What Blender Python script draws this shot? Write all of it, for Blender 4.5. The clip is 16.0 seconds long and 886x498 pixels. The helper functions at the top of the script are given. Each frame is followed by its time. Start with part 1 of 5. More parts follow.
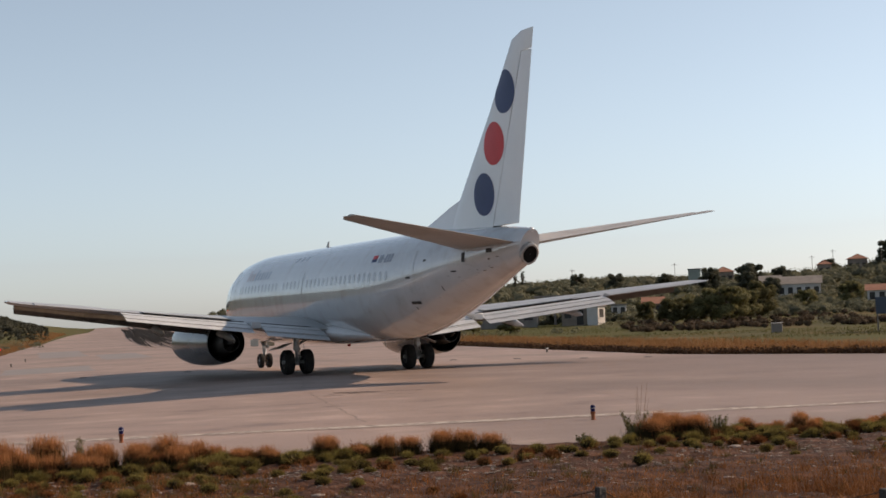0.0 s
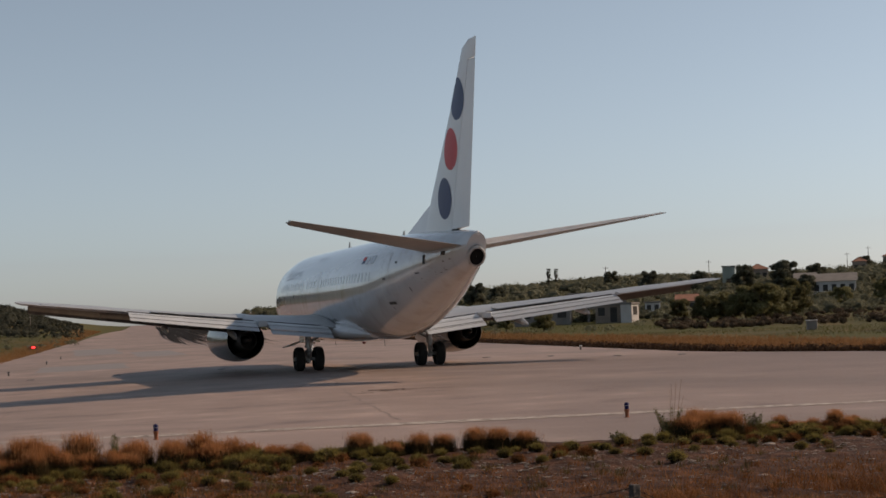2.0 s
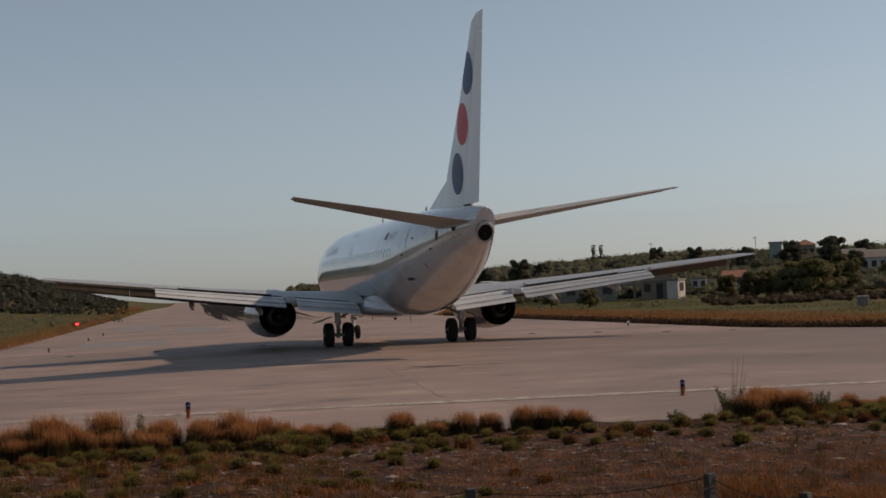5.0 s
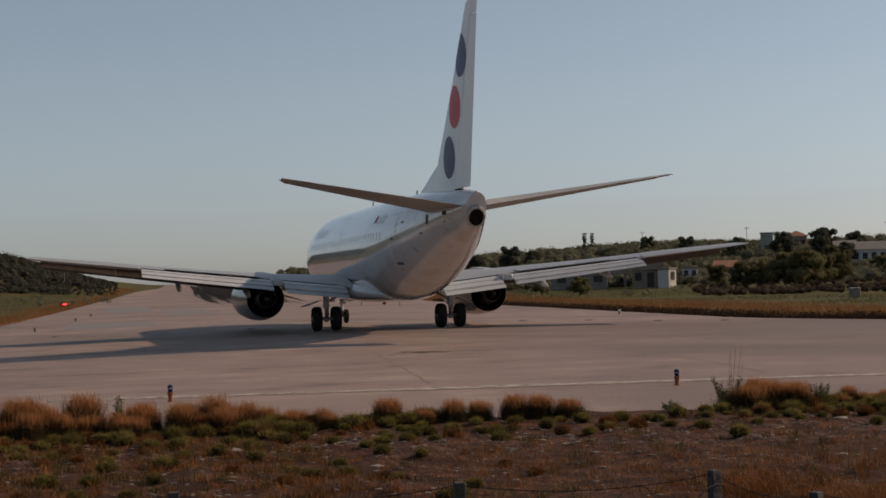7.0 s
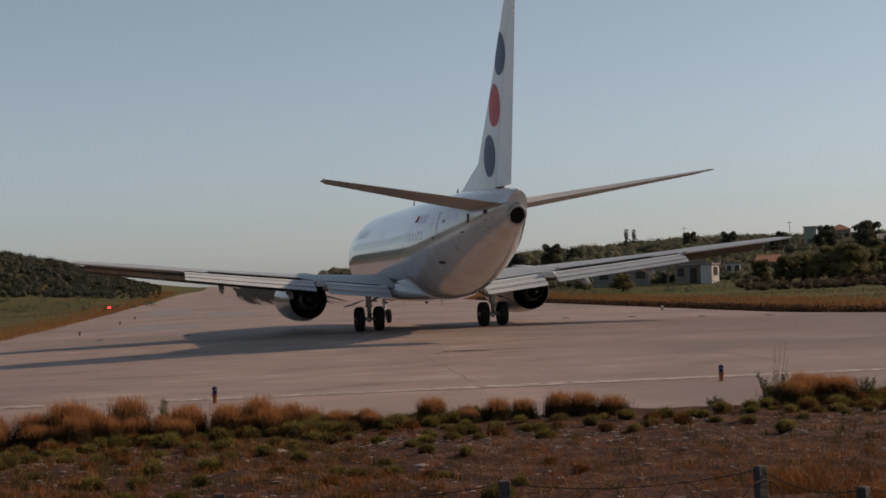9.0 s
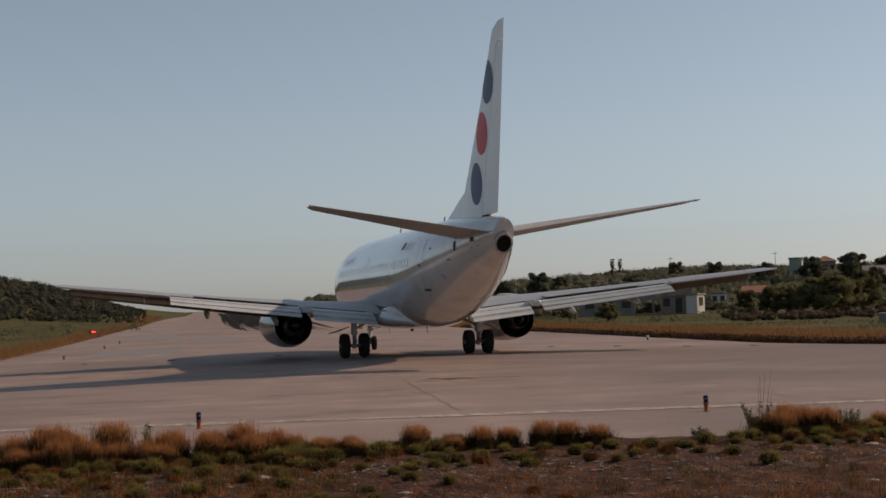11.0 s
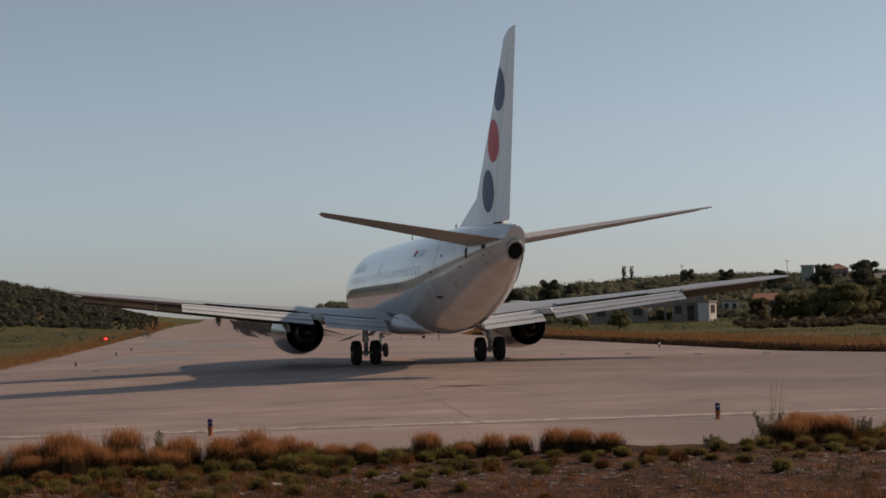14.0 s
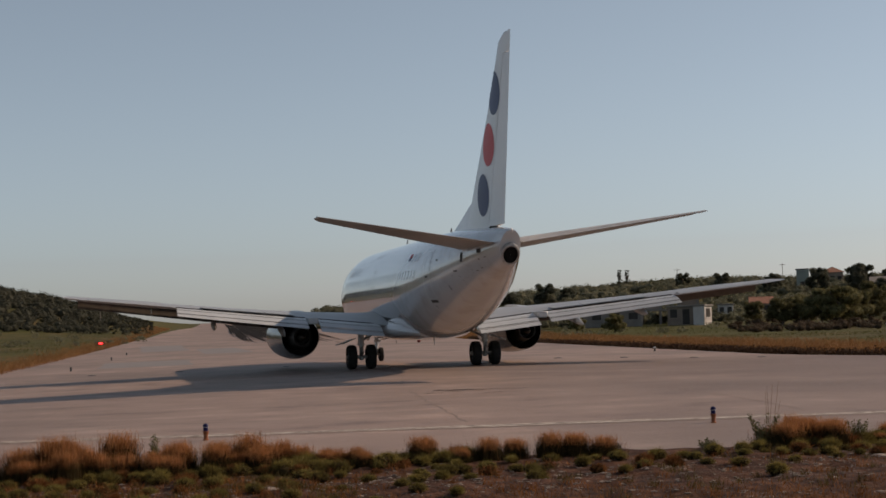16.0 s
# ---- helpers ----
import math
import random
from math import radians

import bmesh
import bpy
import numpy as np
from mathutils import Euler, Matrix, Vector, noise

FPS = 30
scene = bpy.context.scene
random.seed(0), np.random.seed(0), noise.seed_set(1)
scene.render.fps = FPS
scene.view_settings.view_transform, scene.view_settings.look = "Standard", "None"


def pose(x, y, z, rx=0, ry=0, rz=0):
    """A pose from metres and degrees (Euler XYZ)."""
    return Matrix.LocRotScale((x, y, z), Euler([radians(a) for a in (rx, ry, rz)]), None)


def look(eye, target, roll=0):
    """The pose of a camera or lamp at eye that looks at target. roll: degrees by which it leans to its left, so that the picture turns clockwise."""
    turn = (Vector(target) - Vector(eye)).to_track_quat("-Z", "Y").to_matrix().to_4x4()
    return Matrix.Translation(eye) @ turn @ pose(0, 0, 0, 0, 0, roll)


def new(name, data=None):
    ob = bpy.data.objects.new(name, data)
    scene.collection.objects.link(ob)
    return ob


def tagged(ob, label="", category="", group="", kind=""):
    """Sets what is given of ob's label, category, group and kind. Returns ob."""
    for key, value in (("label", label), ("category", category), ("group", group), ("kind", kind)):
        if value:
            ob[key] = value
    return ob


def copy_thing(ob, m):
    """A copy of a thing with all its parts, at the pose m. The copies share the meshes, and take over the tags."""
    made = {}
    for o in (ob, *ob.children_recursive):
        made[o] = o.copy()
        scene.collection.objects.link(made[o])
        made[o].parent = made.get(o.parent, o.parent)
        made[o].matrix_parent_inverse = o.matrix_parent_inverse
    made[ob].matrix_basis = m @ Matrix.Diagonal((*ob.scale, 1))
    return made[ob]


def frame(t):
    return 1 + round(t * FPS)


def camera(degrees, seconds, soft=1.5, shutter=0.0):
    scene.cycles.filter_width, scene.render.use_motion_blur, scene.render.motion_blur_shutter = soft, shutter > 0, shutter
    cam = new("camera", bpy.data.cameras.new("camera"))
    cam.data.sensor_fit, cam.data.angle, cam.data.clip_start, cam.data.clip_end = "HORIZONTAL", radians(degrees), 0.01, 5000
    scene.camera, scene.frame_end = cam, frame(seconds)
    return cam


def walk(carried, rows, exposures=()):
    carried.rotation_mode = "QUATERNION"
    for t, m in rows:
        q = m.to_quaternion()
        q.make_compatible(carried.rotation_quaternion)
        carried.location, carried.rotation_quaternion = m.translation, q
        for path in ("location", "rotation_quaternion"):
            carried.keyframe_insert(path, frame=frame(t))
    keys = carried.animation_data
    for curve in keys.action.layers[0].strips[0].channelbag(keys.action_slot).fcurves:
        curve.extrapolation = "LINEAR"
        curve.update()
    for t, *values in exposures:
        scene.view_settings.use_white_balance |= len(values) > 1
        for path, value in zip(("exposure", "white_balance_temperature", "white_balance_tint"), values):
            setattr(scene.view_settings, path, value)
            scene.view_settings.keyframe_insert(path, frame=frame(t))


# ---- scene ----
cam = camera(30.09, 16.0, soft=1.6, shutter=0.5)
PATH = (  # seconds, x, y, z, yaw, pitch, roll
    (0.0, -13.036, -69.540, 1.990, -14.823, 2.427, 2.219),
    (0.5, -13.036, -69.540, 1.990, -14.567, 2.500, 2.258),
    (1.0, -13.036, -69.540, 1.990, -14.216, 2.579, 2.378),
    (1.5, -13.036, -69.540, 1.990, -13.956, 2.578, 2.488),
    (2.0, -13.036, -69.540, 1.990, -13.664, 2.384, 2.249),
    (2.5, -13.036, -69.540, 1.990, -13.416, 2.171, 2.133),
    (3.0, -13.036, -69.540, 1.990, -12.906, 1.994, 1.975),
    (3.5, -13.036, -69.540, 1.990, -12.513, 1.840, 2.324),
    (3.7, -13.036, -69.540, 1.990, -12.430, 1.800, 2.324),
    (4.75, -12.800, -68.466, 1.938, -12.100, 1.620, 2.300),
    (5.8, -12.567, -67.392, 1.887, -12.300, 1.780, 2.250),
    (6.0, -12.567, -67.392, 1.887, -11.306, 1.372, 2.296),
    (6.5, -12.567, -67.392, 1.887, -12.362, 1.083, 1.401),
    (7.0, -12.567, -67.392, 1.887, -12.469, 1.147, 1.432),
    (7.5, -12.567, -67.392, 1.887, -11.888, 1.174, 1.782),
    (8.0, -12.567, -67.392, 1.887, -11.908, 1.128, 1.986),
    (8.5, -12.567, -67.392, 1.887, -11.263, 1.100, 2.489),
    (9.0, -12.567, -67.392, 1.887, -11.007, 1.152, 2.206),
    (9.5, -12.567, -67.392, 1.887, -10.976, 1.528, 1.573),
    (10.0, -12.567, -67.392, 1.887, -11.386, 1.905, 1.408),
    (12.5, -12.567, -67.392, 1.887, -11.480, 2.149, 1.738),
    (13.0, -12.567, -67.392, 1.887, -11.543, 2.233, 1.383),
    (13.5, -12.567, -67.392, 1.887, -11.449, 2.323, 1.585),
    (14.0, -12.567, -67.392, 1.887, -11.105, 2.352, 1.558),
    (14.5, -12.567, -67.392, 1.887, -11.057, 2.377, 1.494),
    (15.0, -12.567, -67.392, 1.887, -11.238, 2.336, 1.559),
    (15.5, -12.567, -67.392, 1.887, -11.297, 2.367, 1.602),
    (16.0, -12.567, -67.392, 1.887, -11.265, 2.492, 1.656),
)
EXPOSURE = [(t, e + 0.12, 6500, 14) for t, e in ((0.0, 0.50), (0.5, 0.44), (1.0, 0.27), (1.5, 0.13), (2.0, 0.02), (2.5, -0.09), (3.0, -0.16), (3.5, -0.18),
            (6.0, -0.23), (7.2, -0.22), (8.2, -0.14), (10.0, -0.13), (12.5, -0.11), (16.0, -0.09))]
walk(cam, [(t, pose(x, y, z, 90 + p, r, w)) for t, x, y, z, w, p, r in PATH], EXPOSURE)

# ---- light: low clear sun from the right-hand side of the runway ----
SUN_ELEV, SUN_BEARING = 29.0, 86.0          # bearing clockwise from +y
world = bpy.data.worlds.new("sky")
scene.world = world
world.use_nodes = True
wn = world.node_tree.nodes
sky = wn.new("ShaderNodeTexSky")
sky.sky_type = "NISHITA"
sky.sun_disc = False
sky.sun_elevation = radians(SUN_ELEV)
sky.sun_rotation = radians(SUN_BEARING)
sky.air_density, sky.dust_density, sky.ozone_density = 0.75, 0.72, 2.0
wn["Background"].inputs[1].default_value = 0.090
haze = wn.new("ShaderNodeHueSaturation")     # a hazy, paler sky
haze.inputs["Saturation"].default_value = 0.59
haze.inputs["Hue"].default_value = 0.480
world.node_tree.links.new(sky.outputs[0], haze.inputs["Color"])
world.node_tree.links.new(haze.outputs[0], wn["Background"].inputs[0])

sun_data = bpy.data.lights.new("sun", "SUN")
sun_data.energy, sun_data.angle, sun_data.color = 4.2, radians(0.5), (1.0, 0.76, 0.54)
sun = new("sun", sun_data)
sb, se = radians(SUN_BEARING), radians(SUN_ELEV)
sun_way = Vector((math.sin(sb) * math.cos(se), math.cos(sb) * math.cos(se), math.sin(se)))
sun.matrix_world = look((0, 0, 300), Vector((0, 0, 300)) - sun_way)


# ---- materials ----
def material(name, stops, scale=1.0, rough=0.6, metal=0.0, bump=0.0, bump_scale=None, detail=6.0, second=None,
             island=0.0, per_object=0.0, coat=0.0, world_space=False, spec=0.5, thin=0.0):
    """Noise-varied surface. stops: colours spread over a noise; second: (colour, scale, low, high, amount), a layer of stains."""
    m = bpy.data.materials.new(name)
    m.use_nodes = True
    n, l = m.node_tree.nodes, m.node_tree.links
    b = n["Principled BSDF"]
    b.inputs["Roughness"].default_value = rough
    b.inputs["Metallic"].default_value = metal
    b.inputs["Coat Weight"].default_value = coat
    b.inputs["Specular IOR Level"].default_value = spec
    if world_space:
        src = n.new("ShaderNodeNewGeometry").outputs["Position"]
    else:
        src = n.new("ShaderNodeTexCoord").outputs["Object"]
    no = n.new("ShaderNodeTexNoise")
    no.inputs["Scale"].default_value = scale
    no.inputs["Detail"].default_value = detail
    no.inputs["Roughness"].default_value = 0.62
    l.new(src, no.inputs["Vector"])
    ramp = n.new("ShaderNodeValToRGB")
    while len(ramp.color_ramp.elements) < len(stops):
        ramp.color_ramp.elements.new(0.5)
    for i, c in enumerate(stops):
        e = ramp.color_ramp.elements[i]
        e.position = 0.3 + 0.4 * i / max(1, len(stops) - 1)
        e.color = (*c, 1)
    l.new(no.outputs["Fac"], ramp.inputs["Fac"])
    col = ramp.outputs["Color"]
    if second:
        c2, sc2, lo, hi, amount = second
        n2 = n.new("ShaderNodeTexNoise")
        n2.inputs["Scale"].default_value = sc2
        n2.inputs["Detail"].default_value = 5
        l.new(src, n2.inputs["Vector"])
        mr = n.new("ShaderNodeMapRange")
        mr.inputs["From Min"].default_value, mr.inputs["From Max"].default_value = lo, hi
        mr.inputs["To Max"].default_value = amount
        l.new(n2.outputs["Fac"], mr.inputs["Value"])
        mx = n.new("ShaderNodeMix")
        mx.data_type = "RGBA"
        l.new(mr.outputs["Result"], mx.inputs["Factor"])
        l.new(col, mx.inputs["A"])
        mx.inputs["B"].default_value = (*c2, 1)
        col = mx.outputs["Result"]
    for amount, node, out in ((island, "ShaderNodeNewGeometry", "Random Per Island"), (per_object, "ShaderNodeObjectInfo", "Random")):
        if amount:
            rn = n.new(node)
            mr = n.new("ShaderNodeMapRange")
            mr.inputs["To Min"].default_value, mr.inputs["To Max"].default_value = 1 - amount, 1 + amount
            l.new(rn.outputs[out], mr.inputs["Value"])
            hs = n.new("ShaderNodeHueSaturation")
            l.new(mr.outputs["Result"], hs.inputs["Value"])
            l.new(col, hs.inputs["Color"])
            col = hs.outputs["Color"]
    l.new(col, b.inputs["Base Color"])
    if thin:                                 # leaves and blades let light through
        tr = n.new("ShaderNodeBsdfTranslucent")
        l.new(col, tr.inputs["Color"])
        ms = n.new("ShaderNodeMixShader")
        ms.inputs["Fac"].default_value = thin
        l.new(b.outputs["BSDF"], ms.inputs[1])
        l.new(tr.outputs["BSDF"], ms.inputs[2])
        l.new(ms.outputs["Shader"], n["Material Output"].inputs["Surface"])
    if bump:
        nb = n.new("ShaderNodeTexNoise")
        nb.inputs["Scale"].default_value = bump_scale or scale * 6
        nb.inputs["Detail"].default_value = 8
        l.new(src, nb.inputs["Vector"])
        bp = n.new("ShaderNodeBump")
        bp.inputs["Strength"].default_value = bump
        bp.inputs["Distance"].default_value = 0.05
        l.new(nb.outputs["Fac"], bp.inputs["Height"])
        l.new(bp.outputs["Normal"], b.inputs["Normal"])
    return m


def glowing(name, color, strength):
    m = bpy.data.materials.new(name)
    m.use_nodes = True
    b = m.node_tree.nodes["Principled BSDF"]
    b.inputs["Base Color"].default_value = (*color, 1)
    b.inputs["Emission Color"].default_value = (*color, 1)
    b.inputs["Emission Strength"].default_value = strength
    return m


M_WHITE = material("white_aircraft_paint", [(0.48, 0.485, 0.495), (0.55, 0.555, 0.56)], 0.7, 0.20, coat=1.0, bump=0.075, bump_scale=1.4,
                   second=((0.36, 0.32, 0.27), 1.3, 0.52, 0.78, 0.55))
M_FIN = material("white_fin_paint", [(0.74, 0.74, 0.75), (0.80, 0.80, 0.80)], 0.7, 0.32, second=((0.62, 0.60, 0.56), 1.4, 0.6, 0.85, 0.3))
M_GREY = material("light_grey_wing_paint", [(0.27, 0.29, 0.31), (0.355, 0.37, 0.385)], 0.9, 0.38, metal=0.15, second=((0.34, 0.32, 0.29), 2.2, 0.55, 0.8, 0.5))
M_NACELLE = material("silver_grey_cowling", [(0.15, 0.15, 0.155), (0.22, 0.22, 0.22)], 0.9, 0.22, metal=0.5, second=((0.25, 0.23, 0.21), 1.6, 0.55, 0.8, 0.5))
M_SLAT = material("dark_brown_slat", [(0.10, 0.085, 0.07), (0.17, 0.145, 0.12)], 2.0, 0.5, metal=0.3)
M_STAB = material("grey_tailplane_paint", [(0.27, 0.258, 0.242), (0.37, 0.353, 0.332)], 1.1, 0.42, second=((0.36, 0.33, 0.29), 2.5, 0.55, 0.8, 0.5))
M_FLAP = material("white_flap_paint", [(0.37, 0.395, 0.415), (0.47, 0.49, 0.505)], 1.2, 0.33, second=((0.42, 0.40, 0.38), 3.0, 0.58, 0.8, 0.5))
M_FLAPLINE = material("grey_flap_seam", [(0.17, 0.17, 0.175), (0.24, 0.24, 0.24)], 3.0, 0.6)
M_METAL = material("bare_metal", [(0.55, 0.55, 0.55), (0.68, 0.67, 0.66)], 2.0, 0.3, metal=1.0)
M_STEEL = material("gear_steel", [(0.34, 0.34, 0.34), (0.48, 0.48, 0.47)], 3.0, 0.42, metal=0.5, second=((0.10, 0.09, 0.08), 5.0, 0.5, 0.7, 0.7))
M_SOOT = material("sooty_engine_metal", [(0.035, 0.033, 0.032), (0.09, 0.085, 0.08)], 3.0, 0.55, metal=0.6)
M_HOLE = material("black_exhaust_hollow", [(0.006, 0.006, 0.006), (0.016, 0.015, 0.014)], 5.0, 0.9, spec=0.1)
M_CORE = material("burnt_core_metal", [(0.10, 0.09, 0.085), (0.20, 0.18, 0.16)], 3.0, 0.45, metal=0.8)
M_SEAM = material("panel_gap", [(0.03, 0.03, 0.03), (0.06, 0.06, 0.06)], 4.0, 0.8)
# outline, line, glass and lettering tones are paled for the sky's sheen on them
M_OUTLINE = material("sheen_faded_door_outline", [(0.37, 0.37, 0.37), (0.43, 0.43, 0.43)], 4.0, 0.3, coat=1.0)
M_LINE = material("sheen_faded_panel_line", [(0.43, 0.43, 0.43), (0.50, 0.50, 0.50)], 4.0, 0.25, coat=1.0)
M_TYRE = material("tyre_rubber", [(0.014, 0.014, 0.014), (0.028, 0.027, 0.026)], 6.0, 0.85, bump=0.1, bump_scale=20, spec=0.15)
M_GLASS = material("sheen_pale_cabin_window", [(0.27, 0.275, 0.29), (0.35, 0.355, 0.37)], 2.0, 0.15, coat=1.0)
M_BLUE = material("navy_blue_paint", [(0.020, 0.035, 0.115), (0.028, 0.046, 0.14)], 1.5, 0.42, spec=0.32)
M_RED = material("bright_red_paint", [(0.52, 0.022, 0.030), (0.60, 0.030, 0.038)], 1.5, 0.42, spec=0.32)
M_TITLE = material("sheen_faded_title_paint", [(0.31, 0.33, 0.39), (0.37, 0.39, 0.44)], 1.5, 0.2, coat=1.0)
M_TITLERED = material("sheen_faded_red_title_paint", [(0.43, 0.33, 0.33), (0.49, 0.38, 0.38)], 1.5, 0.2, coat=1.0)
M_RIM = material("dark_wheel_metal", [(0.05, 0.05, 0.05), (0.10, 0.10, 0.10)], 3.0, 0.5, metal=0.5)
M_INK = material("sheen_faded_blue_lettering", [(0.16, 0.17, 0.21), (0.21, 0.22, 0.26)], 1.5, 0.2, coat=1.0)
M_CONC = material("weathered_concrete", [(0.138, 0.098, 0.081), (0.220, 0.158, 0.131), (0.252, 0.184, 0.152), (0.345, 0.256, 0.213)], 0.42, 0.66, bump=0.35, bump_scale=9.0,
                  detail=11.0, second=((0.110, 0.083, 0.069), 0.075, 0.45, 0.68, 0.70), world_space=True, spec=0.5)
def dim_turning_area(m):
    """Puts the dimmer, browner look of the turning area east of the centre line into the colour, ragged at its borders.
    """
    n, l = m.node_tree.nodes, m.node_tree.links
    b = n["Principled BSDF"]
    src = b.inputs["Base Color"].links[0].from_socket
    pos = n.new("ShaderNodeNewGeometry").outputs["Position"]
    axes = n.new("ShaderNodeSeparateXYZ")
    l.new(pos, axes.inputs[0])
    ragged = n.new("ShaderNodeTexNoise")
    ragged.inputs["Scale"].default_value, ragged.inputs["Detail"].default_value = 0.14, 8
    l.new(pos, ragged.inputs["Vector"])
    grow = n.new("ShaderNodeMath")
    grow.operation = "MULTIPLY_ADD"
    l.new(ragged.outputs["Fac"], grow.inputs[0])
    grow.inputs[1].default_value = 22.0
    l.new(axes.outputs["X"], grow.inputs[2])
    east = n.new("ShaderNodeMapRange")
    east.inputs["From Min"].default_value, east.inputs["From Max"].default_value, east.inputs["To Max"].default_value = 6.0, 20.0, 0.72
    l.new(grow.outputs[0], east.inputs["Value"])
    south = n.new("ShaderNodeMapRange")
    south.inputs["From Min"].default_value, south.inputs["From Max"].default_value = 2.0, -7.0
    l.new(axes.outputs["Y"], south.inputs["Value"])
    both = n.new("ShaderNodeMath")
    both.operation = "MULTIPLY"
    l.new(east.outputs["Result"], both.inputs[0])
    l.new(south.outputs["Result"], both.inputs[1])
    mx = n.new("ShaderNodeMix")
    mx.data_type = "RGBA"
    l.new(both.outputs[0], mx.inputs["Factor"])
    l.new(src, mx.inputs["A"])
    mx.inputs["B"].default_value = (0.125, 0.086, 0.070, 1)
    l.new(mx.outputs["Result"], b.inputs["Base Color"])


dim_turning_area(M_CONC)
M_LINEP = material("chipped_white_line_paint", [(0.10, 0.08, 0.068), (0.19, 0.155, 0.13), (0.38, 0.335, 0.29), (0.50, 0.45, 0.39)], 4.5, 0.8, world_space=True)
M_TAR = material("tar_seam", [(0.160, 0.118, 0.098), (0.232, 0.173, 0.144)], 2.0, 0.7, world_space=True)
M_RUBBER = material("rubber_marks", [(0.012, 0.011, 0.011), (0.026, 0.023, 0.021)], 0.6, 1.0, world_space=True, spec=0.03)
M_SMEAR = material("worn_rubber_film", [(0.016, 0.014, 0.013), (0.034, 0.030, 0.027)], 0.5, 1.0, world_space=True, spec=0.03)
M_PATCH = material("new_asphalt_repair", [(0.155, 0.138, 0.130), (0.205, 0.185, 0.172)], 0.8, 0.66, bump=0.1, bump_scale=9, world_space=True)
M_FIELD = material("dry_field", [(0.038, 0.042, 0.013), (0.066, 0.058, 0.020), (0.120, 0.076, 0.029)], 0.16, 0.95, bump=0.4, bump_scale=0.8,
                   second=((0.058, 0.062, 0.016), 0.03, 0.45, 0.60, 0.7), world_space=True, spec=0.1)
M_SOIL = material("red_brown_stony_soil", [(0.014, 0.0065, 0.004), (0.046, 0.020, 0.011), (0.125, 0.058, 0.032)], 2.6, 0.95, bump=1.0, bump_scale=13.0,
                  second=((0.085, 0.058, 0.042), 7.0, 0.60, 0.74, 0.6), world_space=True, spec=0.15)
M_STRAW = material("dry_straw", [(0.17, 0.080, 0.030), (0.26, 0.130, 0.050)], 1.5, 0.8, island=0.35, spec=0.2, thin=0.3)
M_RUST = material("rusty_dry_grass", [(0.22, 0.094, 0.034), (0.44, 0.205, 0.084)], 1.5, 0.8, island=0.45, spec=0.2, thin=0.45)
M_CUSHION = material("olive_cushion_leaves", [(0.120, 0.098, 0.027), (0.240, 0.190, 0.056)], 1.2, 0.75, island=0.5, per_object=0.3, spec=0.15, thin=0.4)
M_DRYMAT = material("matted_dry_grass", [(0.125, 0.050, 0.017), (0.26, 0.110, 0.038)], 1.5, 0.85, island=0.4, spec=0.1, thin=0.2)
M_MEADOW = material("olive_meadow_grass", [(0.052, 0.060, 0.018), (0.098, 0.094, 0.031)], 0.1, 0.85, island=0.35, spec=0.1, thin=0.3)
M_DARKWEED = material("dark_brown_weeds", [(0.040, 0.024, 0.015), (0.075, 0.046, 0.028)], 0.4, 0.85, island=0.35, spec=0.1, thin=0.15)
M_WEED = material("green_weed_leaves", [(0.090, 0.085, 0.028), (0.15, 0.14, 0.048)], 2.0, 0.7, island=0.35, spec=0.3)
# the tussocks' self-shade is put into this dark brown
M_BASE = material("shaded_tussock_base", [(0.022, 0.017, 0.007), (0.055, 0.038, 0.014)], 1.6, 0.85, island=0.4, spec=0.08, thin=0.15)
M_SPRIG = material("dull_olive_grass", [(0.052, 0.042, 0.016), (0.110, 0.080, 0.028)], 1.2, 0.85, island=0.45, spec=0.1, thin=0.2)
M_STALK = material("dry_stalk", [(0.16, 0.10, 0.05), (0.24, 0.16, 0.08)], 3.0, 0.8)
M_STONE = material("pale_limestone", [(0.10, 0.080, 0.066), (0.25, 0.21, 0.18)], 4.0, 0.9, bump=0.4, bump_scale=14, island=0.35)
# hill leaf tones are lightened and greyed for the distance haze
M_LEAF = material("hazed_maquis_leaves", [(0.100, 0.104, 0.068), (0.165, 0.160, 0.106)], 0.06, 0.8, island=0.22, spec=0.1, thin=0.45)
M_MAQUIS = material("grey_green_maquis_leaves", [(0.040, 0.042, 0.030), (0.076, 0.076, 0.056)], 0.04, 0.85, island=0.3, spec=0.1, thin=0.4)
M_OLIVE = material("hazed_olive_leaves", [(0.105, 0.102, 0.045), (0.18, 0.162, 0.076)], 0.3, 0.75, island=0.35, per_object=0.3, spec=0.15, thin=0.5)
M_PINE = material("hazed_pine_needles", [(0.068, 0.072, 0.050), (0.125, 0.126, 0.088)], 0.3, 0.8, island=0.4, spec=0.15, thin=0.5)
M_HEDGE = material("brown_red_hedge_leaves", [(0.050, 0.040, 0.027), (0.098, 0.070, 0.046)], 0.2, 0.8, island=0.4, spec=0.1, thin=0.3)
M_BARK = material("bark", [(0.07, 0.05, 0.038), (0.13, 0.10, 0.075)], 3.0, 0.9, bump=0.5)
M_PLASTER = material("old_cream_plaster", [(0.19, 0.15, 0.12), (0.28, 0.225, 0.18)], 0.8, 0.9, second=((0.24, 0.21, 0.18), 0.6, 0.5, 0.7, 0.6), per_object=0.1)
M_WHITEWALL = material("whitewashed_wall", [(0.42, 0.40, 0.375), (0.54, 0.515, 0.48)], 0.7, 0.85, second=((0.36, 0.34, 0.31), 0.9, 0.55, 0.75, 0.4))
M_GREYWALL = material("raw_concrete_wall", [(0.15, 0.135, 0.12), (0.22, 0.20, 0.18)], 0.7, 0.9, second=((0.13, 0.12, 0.11), 0.9, 0.55, 0.75, 0.5))
